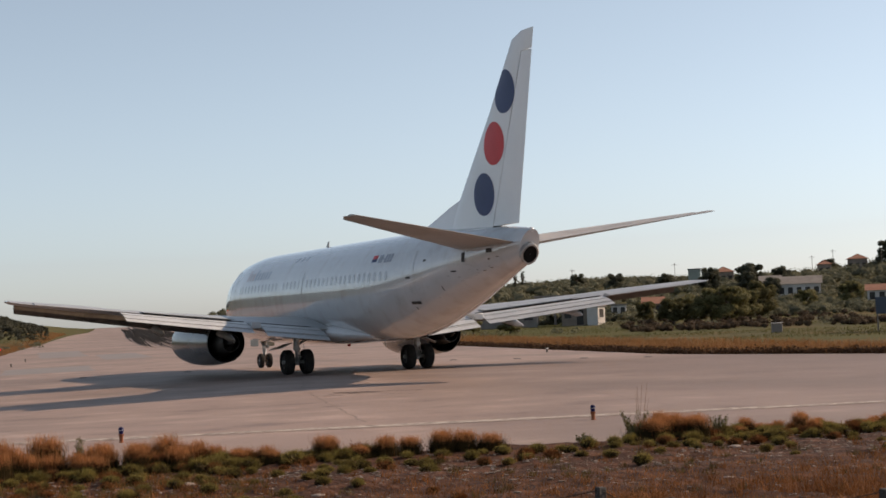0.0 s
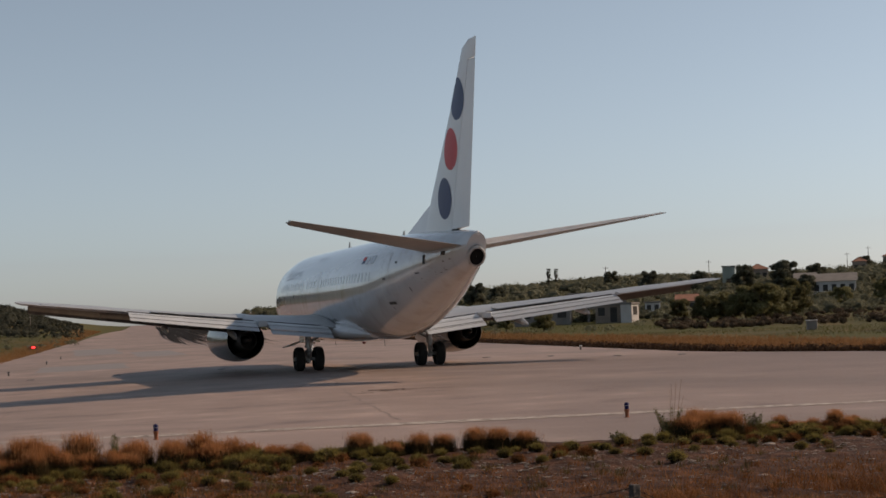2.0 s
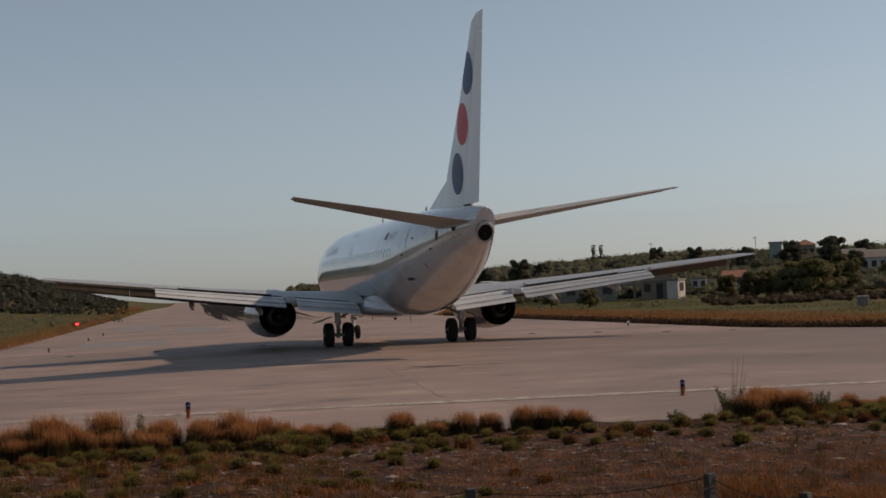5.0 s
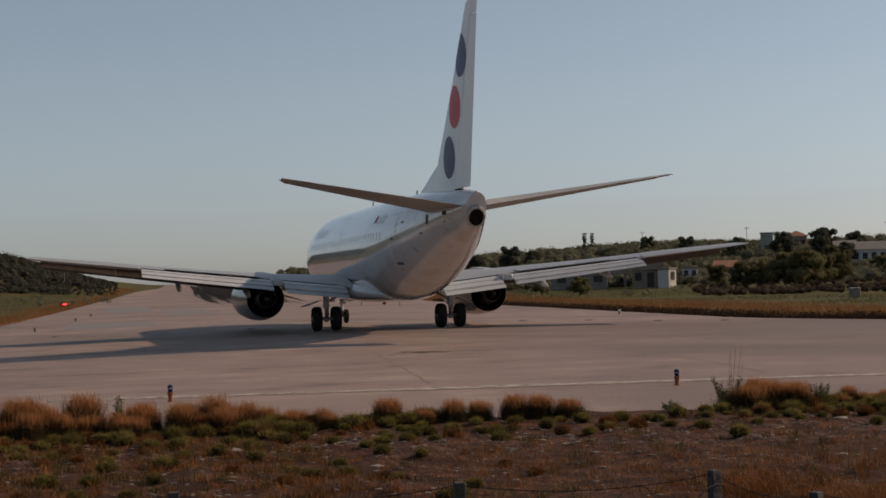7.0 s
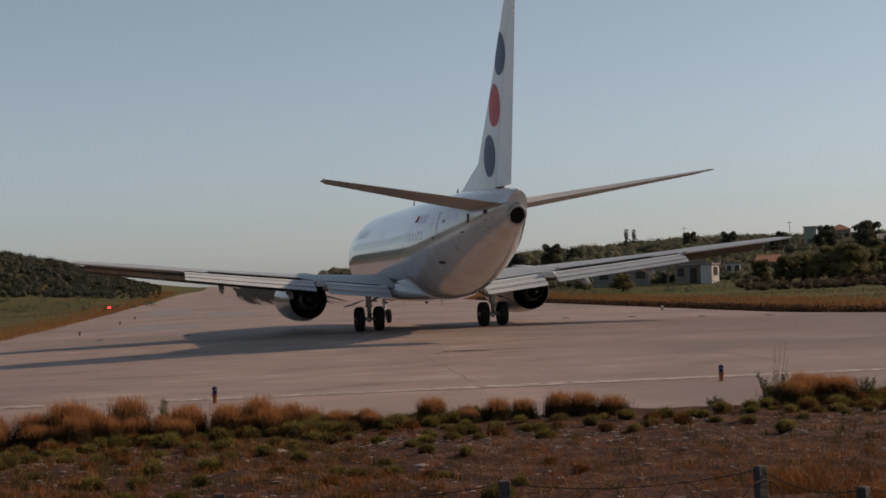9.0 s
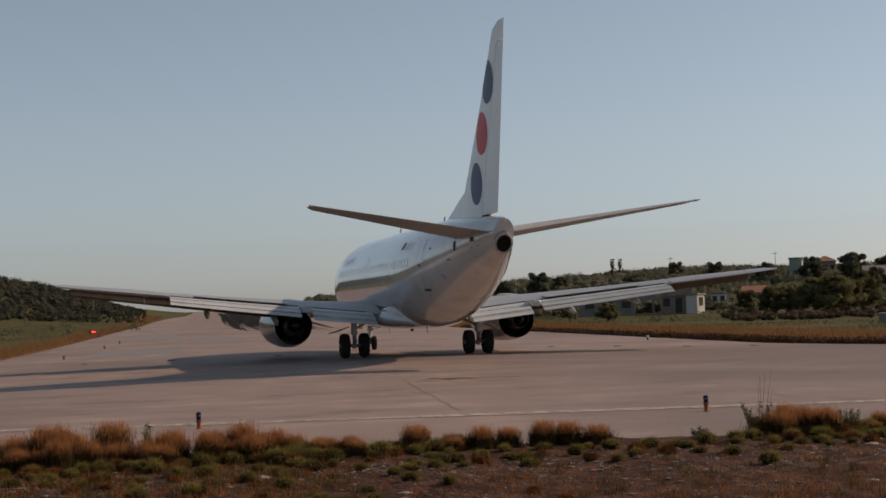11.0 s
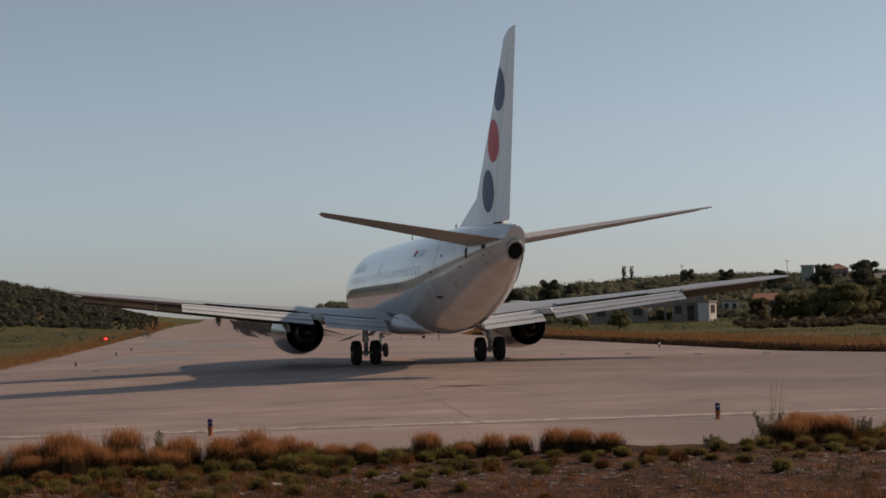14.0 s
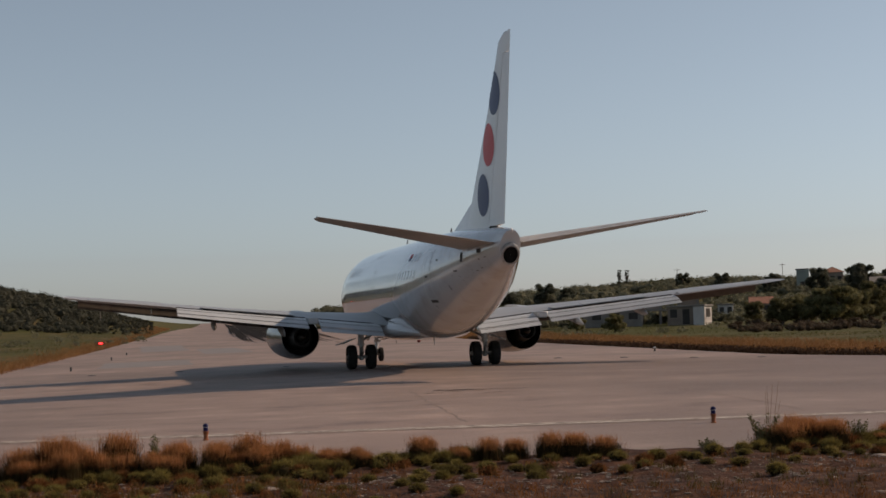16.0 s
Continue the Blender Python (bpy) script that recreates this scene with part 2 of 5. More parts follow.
M_GREENWALL = material("pale_green_wall", [(0.22, 0.25, 0.22), (0.28, 0.31, 0.27)], 0.7, 0.9)
M_TILE = material("terracotta_roof_tiles", [(0.19, 0.085, 0.052), (0.28, 0.13, 0.08)], 1.5, 0.85, bump=0.4, bump_scale=5)
M_SHED = material("dark_blue_shed_cladding", [(0.030, 0.045, 0.070), (0.045, 0.062, 0.09)], 0.6, 0.6)
# openings of the far houses, their dark lightened for haze
M_OPEN = material("hazed_window_opening", [(0.04, 0.037, 0.034), (0.075, 0.070, 0.064)], 1.0, 0.8, spec=0.05)
M_POST = material("grey_concrete_post", [(0.026, 0.023, 0.021), (0.058, 0.052, 0.047)], 9.0, 0.9, bump=0.4, bump_scale=40)
M_WIRE = material("rusty_wire", [(0.022, 0.015, 0.011), (0.045, 0.030, 0.021)], 8.0, 0.8, spec=0.2)
M_ORANGE = material("faded_orange_base", [(0.17, 0.052, 0.016), (0.24, 0.075, 0.022)], 9.0, 0.6)
M_LAMPBLUE = material("blue_glass_dome", [(0.008, 0.008, 0.045), (0.012, 0.012, 0.07)], 9.0, 0.45, spec=0.2)
M_LENS = material("clear_lamp_glass", [(0.55, 0.55, 0.55), (0.7, 0.7, 0.7)], 9.0, 0.08)
M_BLACK = material("dark_metal_plate", [(0.03, 0.03, 0.03), (0.06, 0.058, 0.055)], 5.0, 0.6)
M_PAPI = glowing("red_approach_light", (1.0, 0.03, 0.03), 6.0)
M_POLE = material("weathered_pole", [(0.14, 0.12, 0.10), (0.22, 0.19, 0.16)], 2.0, 0.85)


# ---- mesh helpers ----
def part(name, bm, mat, parent=None, label="", smooth=True):
    me = bpy.data.meshes.new(name)
    if isinstance(bm, tuple):
        me.from_pydata(*bm)
    else:
        bm.normal_update()
        for e in bm.edges:
            if len(e.link_faces) == 2 and e.calc_face_angle(0.0) > 0.62:
                e.smooth = False
        bm.to_mesh(me)
        bm.free()
    me.materials.append(mat)
    if smooth:
        me.shade_smooth()
    ob = new(name, me)
    if parent is not None:
        ob.parent = parent
    return tagged(ob, label)


def thing(name, label, category, group="", kind="", at=None):
    ob = new(name)
    ob.empty_display_size = 0.2
    if at is not None:
        ob.matrix_basis = at
    return tagged(ob, label, category, group, kind)


def loft(bm, rings, close=True, caps=True):
    """Skin a list of rings, each a list of points of one length."""
    vs = [[bm.verts.new(p) for p in r] for r in rings]
    n = len(vs[0])
    for a, b in zip(vs, vs[1:]):
        for i in range(n if close else n - 1):
            j = (i + 1) % n
            bm.faces.new((a[i], a[j], b[j], b[i]))
    if caps:
        bm.faces.new(vs[0][::-1])
        bm.faces.new(vs[-1])
    bmesh.ops.recalc_face_normals(bm, faces=bm.faces)
    return bm


def box(bm, x0, x1, y0, y1, z0, z1, bevel=0.0):
    b = bmesh.new()
    bmesh.ops.create_cube(b, size=1)
    for v in b.verts:
        v.co = Vector(((x0 + x1) / 2 + v.co.x * (x1 - x0), (y0 + y1) / 2 + v.co.y * (y1 - y0), (z0 + z1) / 2 + v.co.z * (z1 - z0)))
    if bevel:
        bmesh.ops.bevel(b, geom=b.edges[:], offset=bevel, segments=1, affect="EDGES")
    me = bpy.data.meshes.new("tmp")
    b.to_mesh(me)
    b.free()
    bm.from_mesh(me)
    bpy.data.meshes.remove(me)
    return bm


def rod(bm, a, b, r0, r1=None, n=10):
    """A tapered rod from a to b."""
    a, b = Vector(a), Vector(b)
    r1 = r0 if r1 is None else r1
    q = (b - a).to_track_quat("Z", "Y")
    rings = []
    for c, r in ((a, r0), (b, r1)):
        rings.append([c + q @ Vector((r * math.cos(2 * math.pi * i / n), r * math.sin(2 * math.pi * i / n), 0)) for i in range(n)])
    vs = [[bm.verts.new(p) for p in ring] for ring in rings]
    for i in range(n):
        j = (i + 1) % n
        bm.faces.new((vs[0][i], vs[0][j], vs[1][j], vs[1][i]))
    bm.faces.new(vs[0][::-1])
    bm.faces.new(vs[1])
    return bm


def turned(bm, profile, axis="z", n=24, at=(0, 0, 0)):
    """Surface of revolution; profile of (radius, along)."""
    rings = []
    for r, h in profile:
        ring = []
        for i in range(n):
            c, s = r * math.cos(2 * math.pi * i / n), r * math.sin(2 * math.pi * i / n)
            p = {"z": (c, s, h), "y": (c, h, s), "x": (h, c, s)}[axis]
            ring.append(Vector(p) + Vector(at))
        rings.append(ring)
    return loft(bm, rings, True, False)


def lerp_table(table, x):
    """Linear look-up in rows (x, a, b, ...), x rising or falling."""
    rows = sorted(table)
    if x <= rows[0][0]:
        return rows[0][1:]
    for p, q in zip(rows, rows[1:]):
        if x <= q[0]:
            k = (x - p[0]) / (q[0] - p[0])
            return tuple(a + (b - a) * k for a, b in zip(p[1:], q[1:]))
    return rows[-1][1:]


def ease(a, b, x):
    k = min(1.0, max(0.0, (x - a) / (b - a)))
    return k * k * (3 - 2 * k)


# ---- lie of the land ----
OX, OY = -12.57, -67.39      # origin of the bearings, behind the end of the runway
RUN = radians(3.6)           # the runway's heading, clockwise from +y
EAST_HILL = [(6.0, 0.0), (7.0, 4.6), (10, 6.2), (14, 7.6), (17.5, 9.0), (20, 9.9), (24, 9.4), (27, 9.3), (30, 11.3), (40, 12.0), (60, 9.0), (90, 5.0)]
WEST_HILL = [(-60, 16.0), (-12, 17.0), (-3.8, 11.2), (-1.9, 8.0), (0.5, 3.2), (1.9, 0.8), (2.6, 0.0)]


def bearing_of(x, y):
    return math.degrees(math.atan2(x - OX, y - OY)), math.hypot(x - OX, y - OY)


def land(x, y):
    b, r = bearing_of(x, y)
    k = max(0.0, min(r, 760.0) - 110.0) / 650.0
    z = 4.29 * (0.5 * k + 0.5 * k * k) * (1 - ease(5.5, 9.0, abs(b)))
    if abs(b) < 100:
        z += lerp_table(EAST_HILL, b)[0] * (0.12 * ease(150, 260, r) + 0.88 * ease(230, 450, r)) if b > 0 else 0.0
        z += lerp_table(WEST_HILL, b)[0] * ease(230, 460, r) if b < 3 else 0.0
    fall = ease(-38, -30, y) * (1 - ease(60, 130, y))      # the pavement sheds water to its west side
    z -= 0.014 * min(18.0, max(0.0, -3.0 - x)) * fall
    if r > 700:
        z -= (r - 700) * 0.012
    if r > 180:
        z += 0.5 * noise.noise((x * 0.02, y * 0.02, 0)) * ease(180, 300, r) * (1 - (1 - ease(2, 6, abs(b - 3.5))))
    return z


def spot(b, r):
    """Ground point at a bearing in degrees and a range in metres."""
    x, y = OX + r * math.sin(radians(b)), OY + r * math.cos(radians(b))
    return x, y, land(x, y)


def runway_xy(s, r):
    """From across (s) and along (r) the runway to x, y."""
    return s * math.cos(RUN) + r * math.sin(RUN), -s * math.sin(RUN) + r * math.cos(RUN)


def runway_edges(r):
    left = -20.2 + 0.9 * ease(40, 100, r) + 3.0 * ease(110, 480, r)
    right = 15.7 + 5.5 * ease(4, -16, r) + 60 * ease(-14, -26, r)
    return left, right


def build_ground():
    n = 280
    axis = [36 * math.sinh(5.0 * (2 * i / n - 1)) for i in range(n + 1)]
    verts = []
    for y in axis:
        for x in axis:
            verts.append((x, y, land(x, y) - 0.10))
    m = n + 1
    faces = [(j * m + i, j * m + i + 1, (j + 1) * m + i + 1, (j + 1) * m + i) for j in range(n) for i in range(n)]
    tagged(part("ground", (verts, [], faces), M_FIELD), "dry olive and straw coloured field rising to low hills", "ground", kind="structure")


def build_pavement():
    rows = [-45.4, -44, -42, -40] + list(range(-38, 40, 2)) + list(range(40, 120, 8)) + list(range(120, 801, 20))
    across = [i / 24 for i in range(25)]
    rng = random.Random(3)
    verts, faces = [], []
    for r in rows:
        a, b = runway_edges(r)
        for k in across:
            s = a + (b - a) * k
            if k in (0.0, 1.0):
                s += rng.uniform(-0.12, 0.12)
            rr = r + (rng.uniform(-0.15, 0.15) if r == rows[0] else 0)
            x, y = runway_xy(s, rr)
            verts.append((x, y, land(x, y) + 0.0))
    w = len(across)
    for j in range(len(rows) - 1):
        for i in range(w - 1):
            faces.append((j * w + i, j * w + i + 1, (j + 1) * w + i + 1, (j + 1) * w + i))
    top = len(verts)
    rim = [i for i in range(w)] + [j * w + w - 1 for j in range(1, len(rows))]
    rim += [(len(rows) - 1) * w + i for i in range(w - 2, -1, -1)] + [j * w for j in range(len(rows) - 2, 0, -1)]
    verts += [(verts[i][0], verts[i][1], verts[i][2] - 0.16) for i in rim]
    q = len(rim)
    faces += [(rim[i], top + i, top + (i + 1) % q, rim[(i + 1) % q]) for i in range(q)]
    pave = tagged(part("runway", (verts, [], faces), M_CONC, smooth=False), "pale worn concrete runway and turning area", "runway", kind="structure")
    return pave


def ribbon(points, width, lift, jitter=0.0, seed=1, taper=0):
    """A flat strip that follows x, y points on the pavement; taper: steps over which it widens from its start."""
    rng = random.Random(seed)
    verts, faces = [], []
    for i, p in enumerate(points):
        a, b = Vector(points[max(0, i - 1)]), Vector(points[min(len(points) - 1, i + 1)])
        d = (b - a).normalized()
        nrm = Vector((-d.y, d.x))
        for sgn in (-1, 1):
            w = sgn * width / 2 + (rng.uniform(-jitter, jitter) if jitter else 0)
            if taper:
                w *= min(1.0, (i + 0.1) / taper)
            x, y = p[0] + nrm.x * w, p[1] + nrm.y * w
            verts.append((x, y, land(x, y) + lift))
    for i in range(len(points) - 1):
        faces.append((2 * i, 2 * i + 2, 2 * i + 3, 2 * i + 1))
    return verts, [], faces


# ---- the airliner; its own space: x to its right, y ahead, origin on the ground between the main wheels ----
HULL = [(16.46, 2.80, 2.96, 0.08), (16.3, 2.52, 3.22, 0.36), (15.9, 2.12, 3.52, 0.70), (15.2, 1.76, 3.86, 1.02), (14.4, 1.50, 4.26, 1.28),
        (13.4, 1.33, 4.70, 1.53), (12.0, 1.22, 5.02, 1.74), (10.0, 1.18, 5.18, 1.86), (8.5, 1.18, 5.20, 1.88), (-3.0, 1.18, 5.20, 1.88), (-5.0, 1.22, 5.20, 1.87),
        (-6.5, 1.35, 5.19, 1.81), (-8.0, 1.62, 5.18, 1.71), (-9.5, 1.98, 5.16, 1.55), (-11.0, 2.38, 5.11, 1.34), (-12.5, 2.82, 5.04, 1.06),
        (-13.8, 3.20, 4.97, 0.80), (-14.9, 3.50, 4.90, 0.54), (-15.6, 3.66, 4.80, 0.38)]


def hull_at(y):
    return lerp_table(HULL, y)


def hull_x(y, z, off=0.0):
    zb, zt, hw = hull_at(y)
    h, zc = (zt - zb) / 2, (zt + zb) / 2
    k = max(0.0, 1 - ((z - zc) / h) ** 2)
    return hw * math.sqrt(k) + off


def hull_ring(y, n=40, lean=0.0, shrink=1.0):
    zb, zt, hw = hull_at(y)
    h, zc = (zt - zb) / 2, (zt + zb) / 2
    ring = []
    for i in range(n):
        a = 2 * math.pi * i / n
        z = h * shrink * math.cos(a)
        ring.append((hw * shrink * math.sin(a), y - lean * z, zc + z))
    return ring


def hull_patch(y0, y1, z0, z1, side, off, ny=2, nz=4):
    """A thin skin patch on the fuselage side, for doors and lettering."""
    verts, faces = [], []
    for j in range(nz + 1):
        for i in range(ny + 1):
            y, z = y0 + (y1 - y0) * i / ny, z0 + (z1 - z0) * j / nz
            verts.append((side * hull_x(y, z, off), y, z))
    w = ny + 1
    for j in range(nz):
        for i in range(ny):
            f = (j * w + i, j * w + i + 1, (j + 1) * w + i + 1, (j + 1) * w + i)
            faces.append(f if side > 0 else f[::-1])
    return verts, [], faces


def foil(chord, thick, n=9):
    """Aerofoil outline, (along from the leading edge, up), from the trailing edge over the top and back below."""
    xs = [0.5 * (1 + math.cos(math.pi * i / (n - 1))) for i in range(n)]
    def half(x):
        return 5 * thick * (0.2969 * math.sqrt(x) - 0.126 * x - 0.3516 * x * x + 0.2843 * x ** 3 - 0.1015 * x ** 4)
    top = [(x * chord, (half(x) * 1.05 + 0.012 * (1 - (2 * x - 1) ** 2) + 0.0015) * chord) for x in xs]
    bot = [(x * chord, (-half(x) * 0.85 + 0.006 * (1 - (2 * x - 1) ** 2) - 0.0015) * chord) for x in xs[-2::-1]]
    return top + bot


def slab_foil(chord, thick):
    """A flap panel's outline: round nose, sharp tail."""
    return [(chord, 0.006), (0.6 * chord, 0.62 * thick), (0.25 * chord, 0.95 * thick), (0.06 * chord, 0.72 * thick), (0, 0.1 * thick),
            (0.06 * chord, -0.35 * thick), (0.3 * chord, -0.45 * thick), (chord, -0.006)]


WING = [(1.6, 5.15, -1.25, 1.80, 0.135), (3.2, 3.95, -1.25, 1.97, 0.13), (4.9, 2.78, -1.20, 2.16, 0.12), (8.0, 1.15, -1.95, 2.47, 0.11),
        (10.2, 0.0, -2.58, 2.71, 0.105), (13.6, -1.82, -3.55, 3.06, 0.10), (14.25, -2.28, -3.74, 3.14, 0.09), (14.43, -2.75, -3.80, 3.17, 0.06)]


def wing_at(x):
    le, te, z, t = lerp_table(WING, x)
    return le, te, z, t


def build_wing(plane, s):
    bm = bmesh.new()
    rings = []
    for x in (1.6, 2.4, 3.2, 4.05, 4.9, 6.4, 8.0, 9.1, 10.2, 11.4, 12.6, 13.6, 14.25, 14.43):
        le, te, z, t = wing_at(x)
        if 1.6 < x < 10.3:
            te += 0.55
        c = le - te
        rings.append([(s * x, le - u, z + v + 0.03 * c * (u / c - 0.6) * -0.6) for u, v in foil(c, t)])
    loft(bm, rings)
    wing = part("wing", bm, M_GREY, plane, "light grey metal wing")
    # aileron outboard, in two pieces with a dark gap before it
    bm = bmesh.new()
    rings = []
    for x in (10.32, 11.9, 13.5):
        le, te, z, t = wing_at(x)
        rings.append([(s * x, te + 0.55 - u, z - 0.012 + v) for u, v in slab_foil(0.62, 0.10)])
    loft(bm, rings)
    part("aileron", bm, M_GREY, wing, "weathered grey aileron")
    # leading-edge slats run out ahead of and below the wing
    for x0, x1 in ((5.5, 8.3), (8.31, 11.1), (11.11, 13.95)):
        bm = bmesh.new()
        rings = []
        for x in (x0, x1):
            le, te, z, t = wing_at(x)
            d = 0.52 - 0.020 * x
            rings.append([(s * x, le + 0.10, z + 0.02), (s * x, le + 0.34, z - 0.02), (s * x, le + 0.42, z - 0.14), (s * x, le + 0.30, z - 0.10 - d), (s * x, le + 0.26, z - 0.08 - d), (s * x, le + 0.22, z - 0.14)])
        loft(bm, rings)
        part("slat", bm, M_SLAT, wing, "dark brown leading-edge slat, extended")
    # spoilers lie on the upper face ahead of the flaps
    for x0, x1 in ((5.4, 6.6), (6.65, 7.9), (7.95, 9.2)):
        bm = bmesh.new()
        rings = []
        for x in (x0, x1):
            le, te, z, t = wing_at(x)
            rings.append([(s * x, te + 1.25, z + 0.19 - 0.01 * x), (s * x, te + 0.42, z + 0.075), (s * x, te + 0.42, z + 0.055), (s * x, te + 1.25, z + 0.15 - 0.01 * x)])
        loft(bm, rings)
        part("spoiler", bm, M_GREY, wing, "", smooth=False)
    # triple-slotted flaps let down
    for name, x0, x1, scale in (("inboard_flap", 1.98, 4.5, 1.0), ("outboard_flap", 4.98, 10.18, 0.86)):
        flap = None
        bm = bmesh.new()
        rings = []
        for x in (x0, (x0 + x1) / 2, x1):
            le, te, z, t = wing_at(x)
            rings.append([(s * x, te + 0.60, z + 0.02), (s * x, te + 0.535, z + 0.012), (s * x, te + 0.535, z - 0.03), (s * x, te + 0.60, z - 0.03)])
        loft(bm, rings)
        part("flap_cove", bm, M_SEAM, wing, "dark gap above the flap", smooth=False)
        for i, (back, drop, chord, thick, slope) in enumerate(((-0.50, -0.03, 0.50, 0.05, 0.10), (-0.06, -0.125, 0.70, 0.065, 0.24), (0.58, -0.345, 0.46, 0.04, 0.36))):
            bm = bmesh.new()
            rings = []
            for x in (x0, (x0 + x1) / 2, x1):
                le, te, z, t = wing_at(x)
                k = scale * (1.0 if name == "inboard_flap" else 1.0 - 0.042 * (x - 4.98))
                ring = []
                for u, v in slab_foil(chord * k, thick * k):
                    ring.append((s * x, te - back * k - u, z - 0.03 + 0.92 * drop * k - slope * u + v))
                rings.append(ring)
            loft(bm, rings)
            ob = part(name if flap is None else "flap_vane", bm, M_FLAP, wing if flap is None else flap, "white lowered flap" if flap is None else "")
            flap = flap or ob
    # seams along the flap panels
    for x0, x1 in ((1.98, 4.5), (4.98, 10.18)):
        for back, drop in ((0.24, -0.165), (0.80, -0.40)):
            bm = bmesh.new()
            rings = []
            for x in (x0, x1):
                le, te, z, t = wing_at(x)
                k = 1.0 if x1 < 5 else 0.86 * (1.0 - 0.042 * (x - 4.98))
                y, zz = te - back * k, z + 0.012 + 0.92 * drop * k
                rings.append([(s * x, y, zz), (s * x, y - 0.012, zz - 0.004), (s * x, y - 0.012, zz - 0.016), (s * x, y, zz - 0.012)])
            loft(bm, rings)
            part("flap_seam", bm, M_FLAPLINE, wing, smooth=False)
    # flap track fairings; the left ones' shade is put into a darker material
    for x, length in ((6.05, 2.5), (8.75, 1.9)):
        le, te, z, t = wing_at(x)
        bm = bmesh.new()
        rings = []
        for k, r in ((0, 0.03), (0.15, 0.09), (0.45, 0.13), (0.75, 0.12), (1.0, 0.03)):
            y = te + 1.0 - length * k
            zc = z - (0.42 if s < 0 else 0.30) - 0.34 * max(0, k - 0.35) * length / 2 - 0.10
            rings.append([(s * x + r * 0.8 * math.cos(a * math.pi / 5), y, zc + 1.25 * r * math.sin(a * math.pi / 5)) for a in range(10)])
        loft(bm, rings)
        part("flap_track_fairing", bm, M_SLAT if s < 0 else M_FLAP, wing, "pointed fairing under the flap, shade-dark on the left")
    # wing tip light
    bm = bmesh.new()
    rod(bm, (s * 14.38, -2.7, 3.19), (s * 14.45, -3.72, 3.18), 0.045, 0.025)
    part("wingtip_light", bm, M_LENS, wing, "clear wing tip light cover")
    # nick of dark structure where the flaps part behind the engine
    bm = bmesh.new()
    le, te, z, t = wing_at(4.75)
    box(bm, s * 4.75 - 0.20, s * 4.75 + 0.20, te - 0.35, te + 0.9, z - 0.25, z + 0.02, 0.03)
    part("flap_gap_panel", bm, M_FLAP, wing)
    return wing


def build_engine(plane, s):
    cx, cz = s * 4.86, 1.36
    def ring(y, r, flat=0.0, n=36, dz=0.0):
        out = []
        for i in range(n):
            a = 2 * math.pi * i / n
            z = r * math.sin(a)
            if z < 0:
                z *= 1 - flat
            out.append((cx + r * math.cos(a) * (1 + 0.25 * flat), y, cz + dz + z))
        return out
    bm = bmesh.new()
    rows = [(7.25, 0.80, 0.14), (7.36, 0.87, 0.14), (7.30, 0.94, 0.13), (6.9, 1.00, 0.12), (6.2, 1.04, 0.10), (5.2, 1.04, 0.08), (4.2, 0.99, 0.05), (3.2, 0.90, 0.02), (2.3, 0.80, 0.0)]
    loft(bm, [ring(*r) for r in rows], True, False)
    pod = part("engine_nacelle", bm, M_NACELLE, plane, "silver grey turbofan engine cowling")
    bm = bmesh.new()
    loft(bm, [ring(2.3, 0.80), ring(2.28, 0.785), ring(2.7, 0.75), ring(4.0, 0.78), ring(4.6, 0.80), ring(4.62, 0.30)], True, False)
    part("fan_duct", bm, M_SOOT, pod, "dark sooty fan duct")
    bm = bmesh.new()
    loft(bm, [ring(7.25, 0.80, 0.14), ring(6.6, 0.76), ring(6.2, 0.76), ring(6.15, 0.05)], True, False)
    part("intake", bm, M_SOOT, pod, "dark engine intake")
    bm = bmesh.new()
    loft(bm, [ring(4.6, 0.60), ring(3.2, 0.56), ring(2.2, 0.44), ring(1.55, 0.36), ring(1.56, 0.33), ring(2.4, 0.34), ring(2.4, 0.05)], True, False)
    part("core_nozzle", bm, M_SOOT, pod, "burnt metal core nozzle")
    bm = bmesh.new()
    loft(bm, [ring(2.3, 0.20), ring(1.6, 0.15), ring(1.15, 0.03)], True, True)
    part("exhaust_cone", bm, M_CORE, pod, "burnt metal exhaust cone")
    bm = bmesh.new()
    rings = []
    for y, z0, z1, hw in ((6.0, 2.25, 2.40, 0.06), (4.6, 2.15, 2.52, 0.17), (2.4, 2.12, 2.45, 0.18), (0.9, 2.03, 2.28, 0.15), (-0.9, 1.98, 2.12, 0.05)):
        rings.append([(cx - hw, y, z0), (cx + hw, y, z0), (cx + hw, y, z1), (cx - hw, y, z1)])
    loft(bm, rings)
    part("pylon", bm, M_FLAP, pod, "white engine pylon")


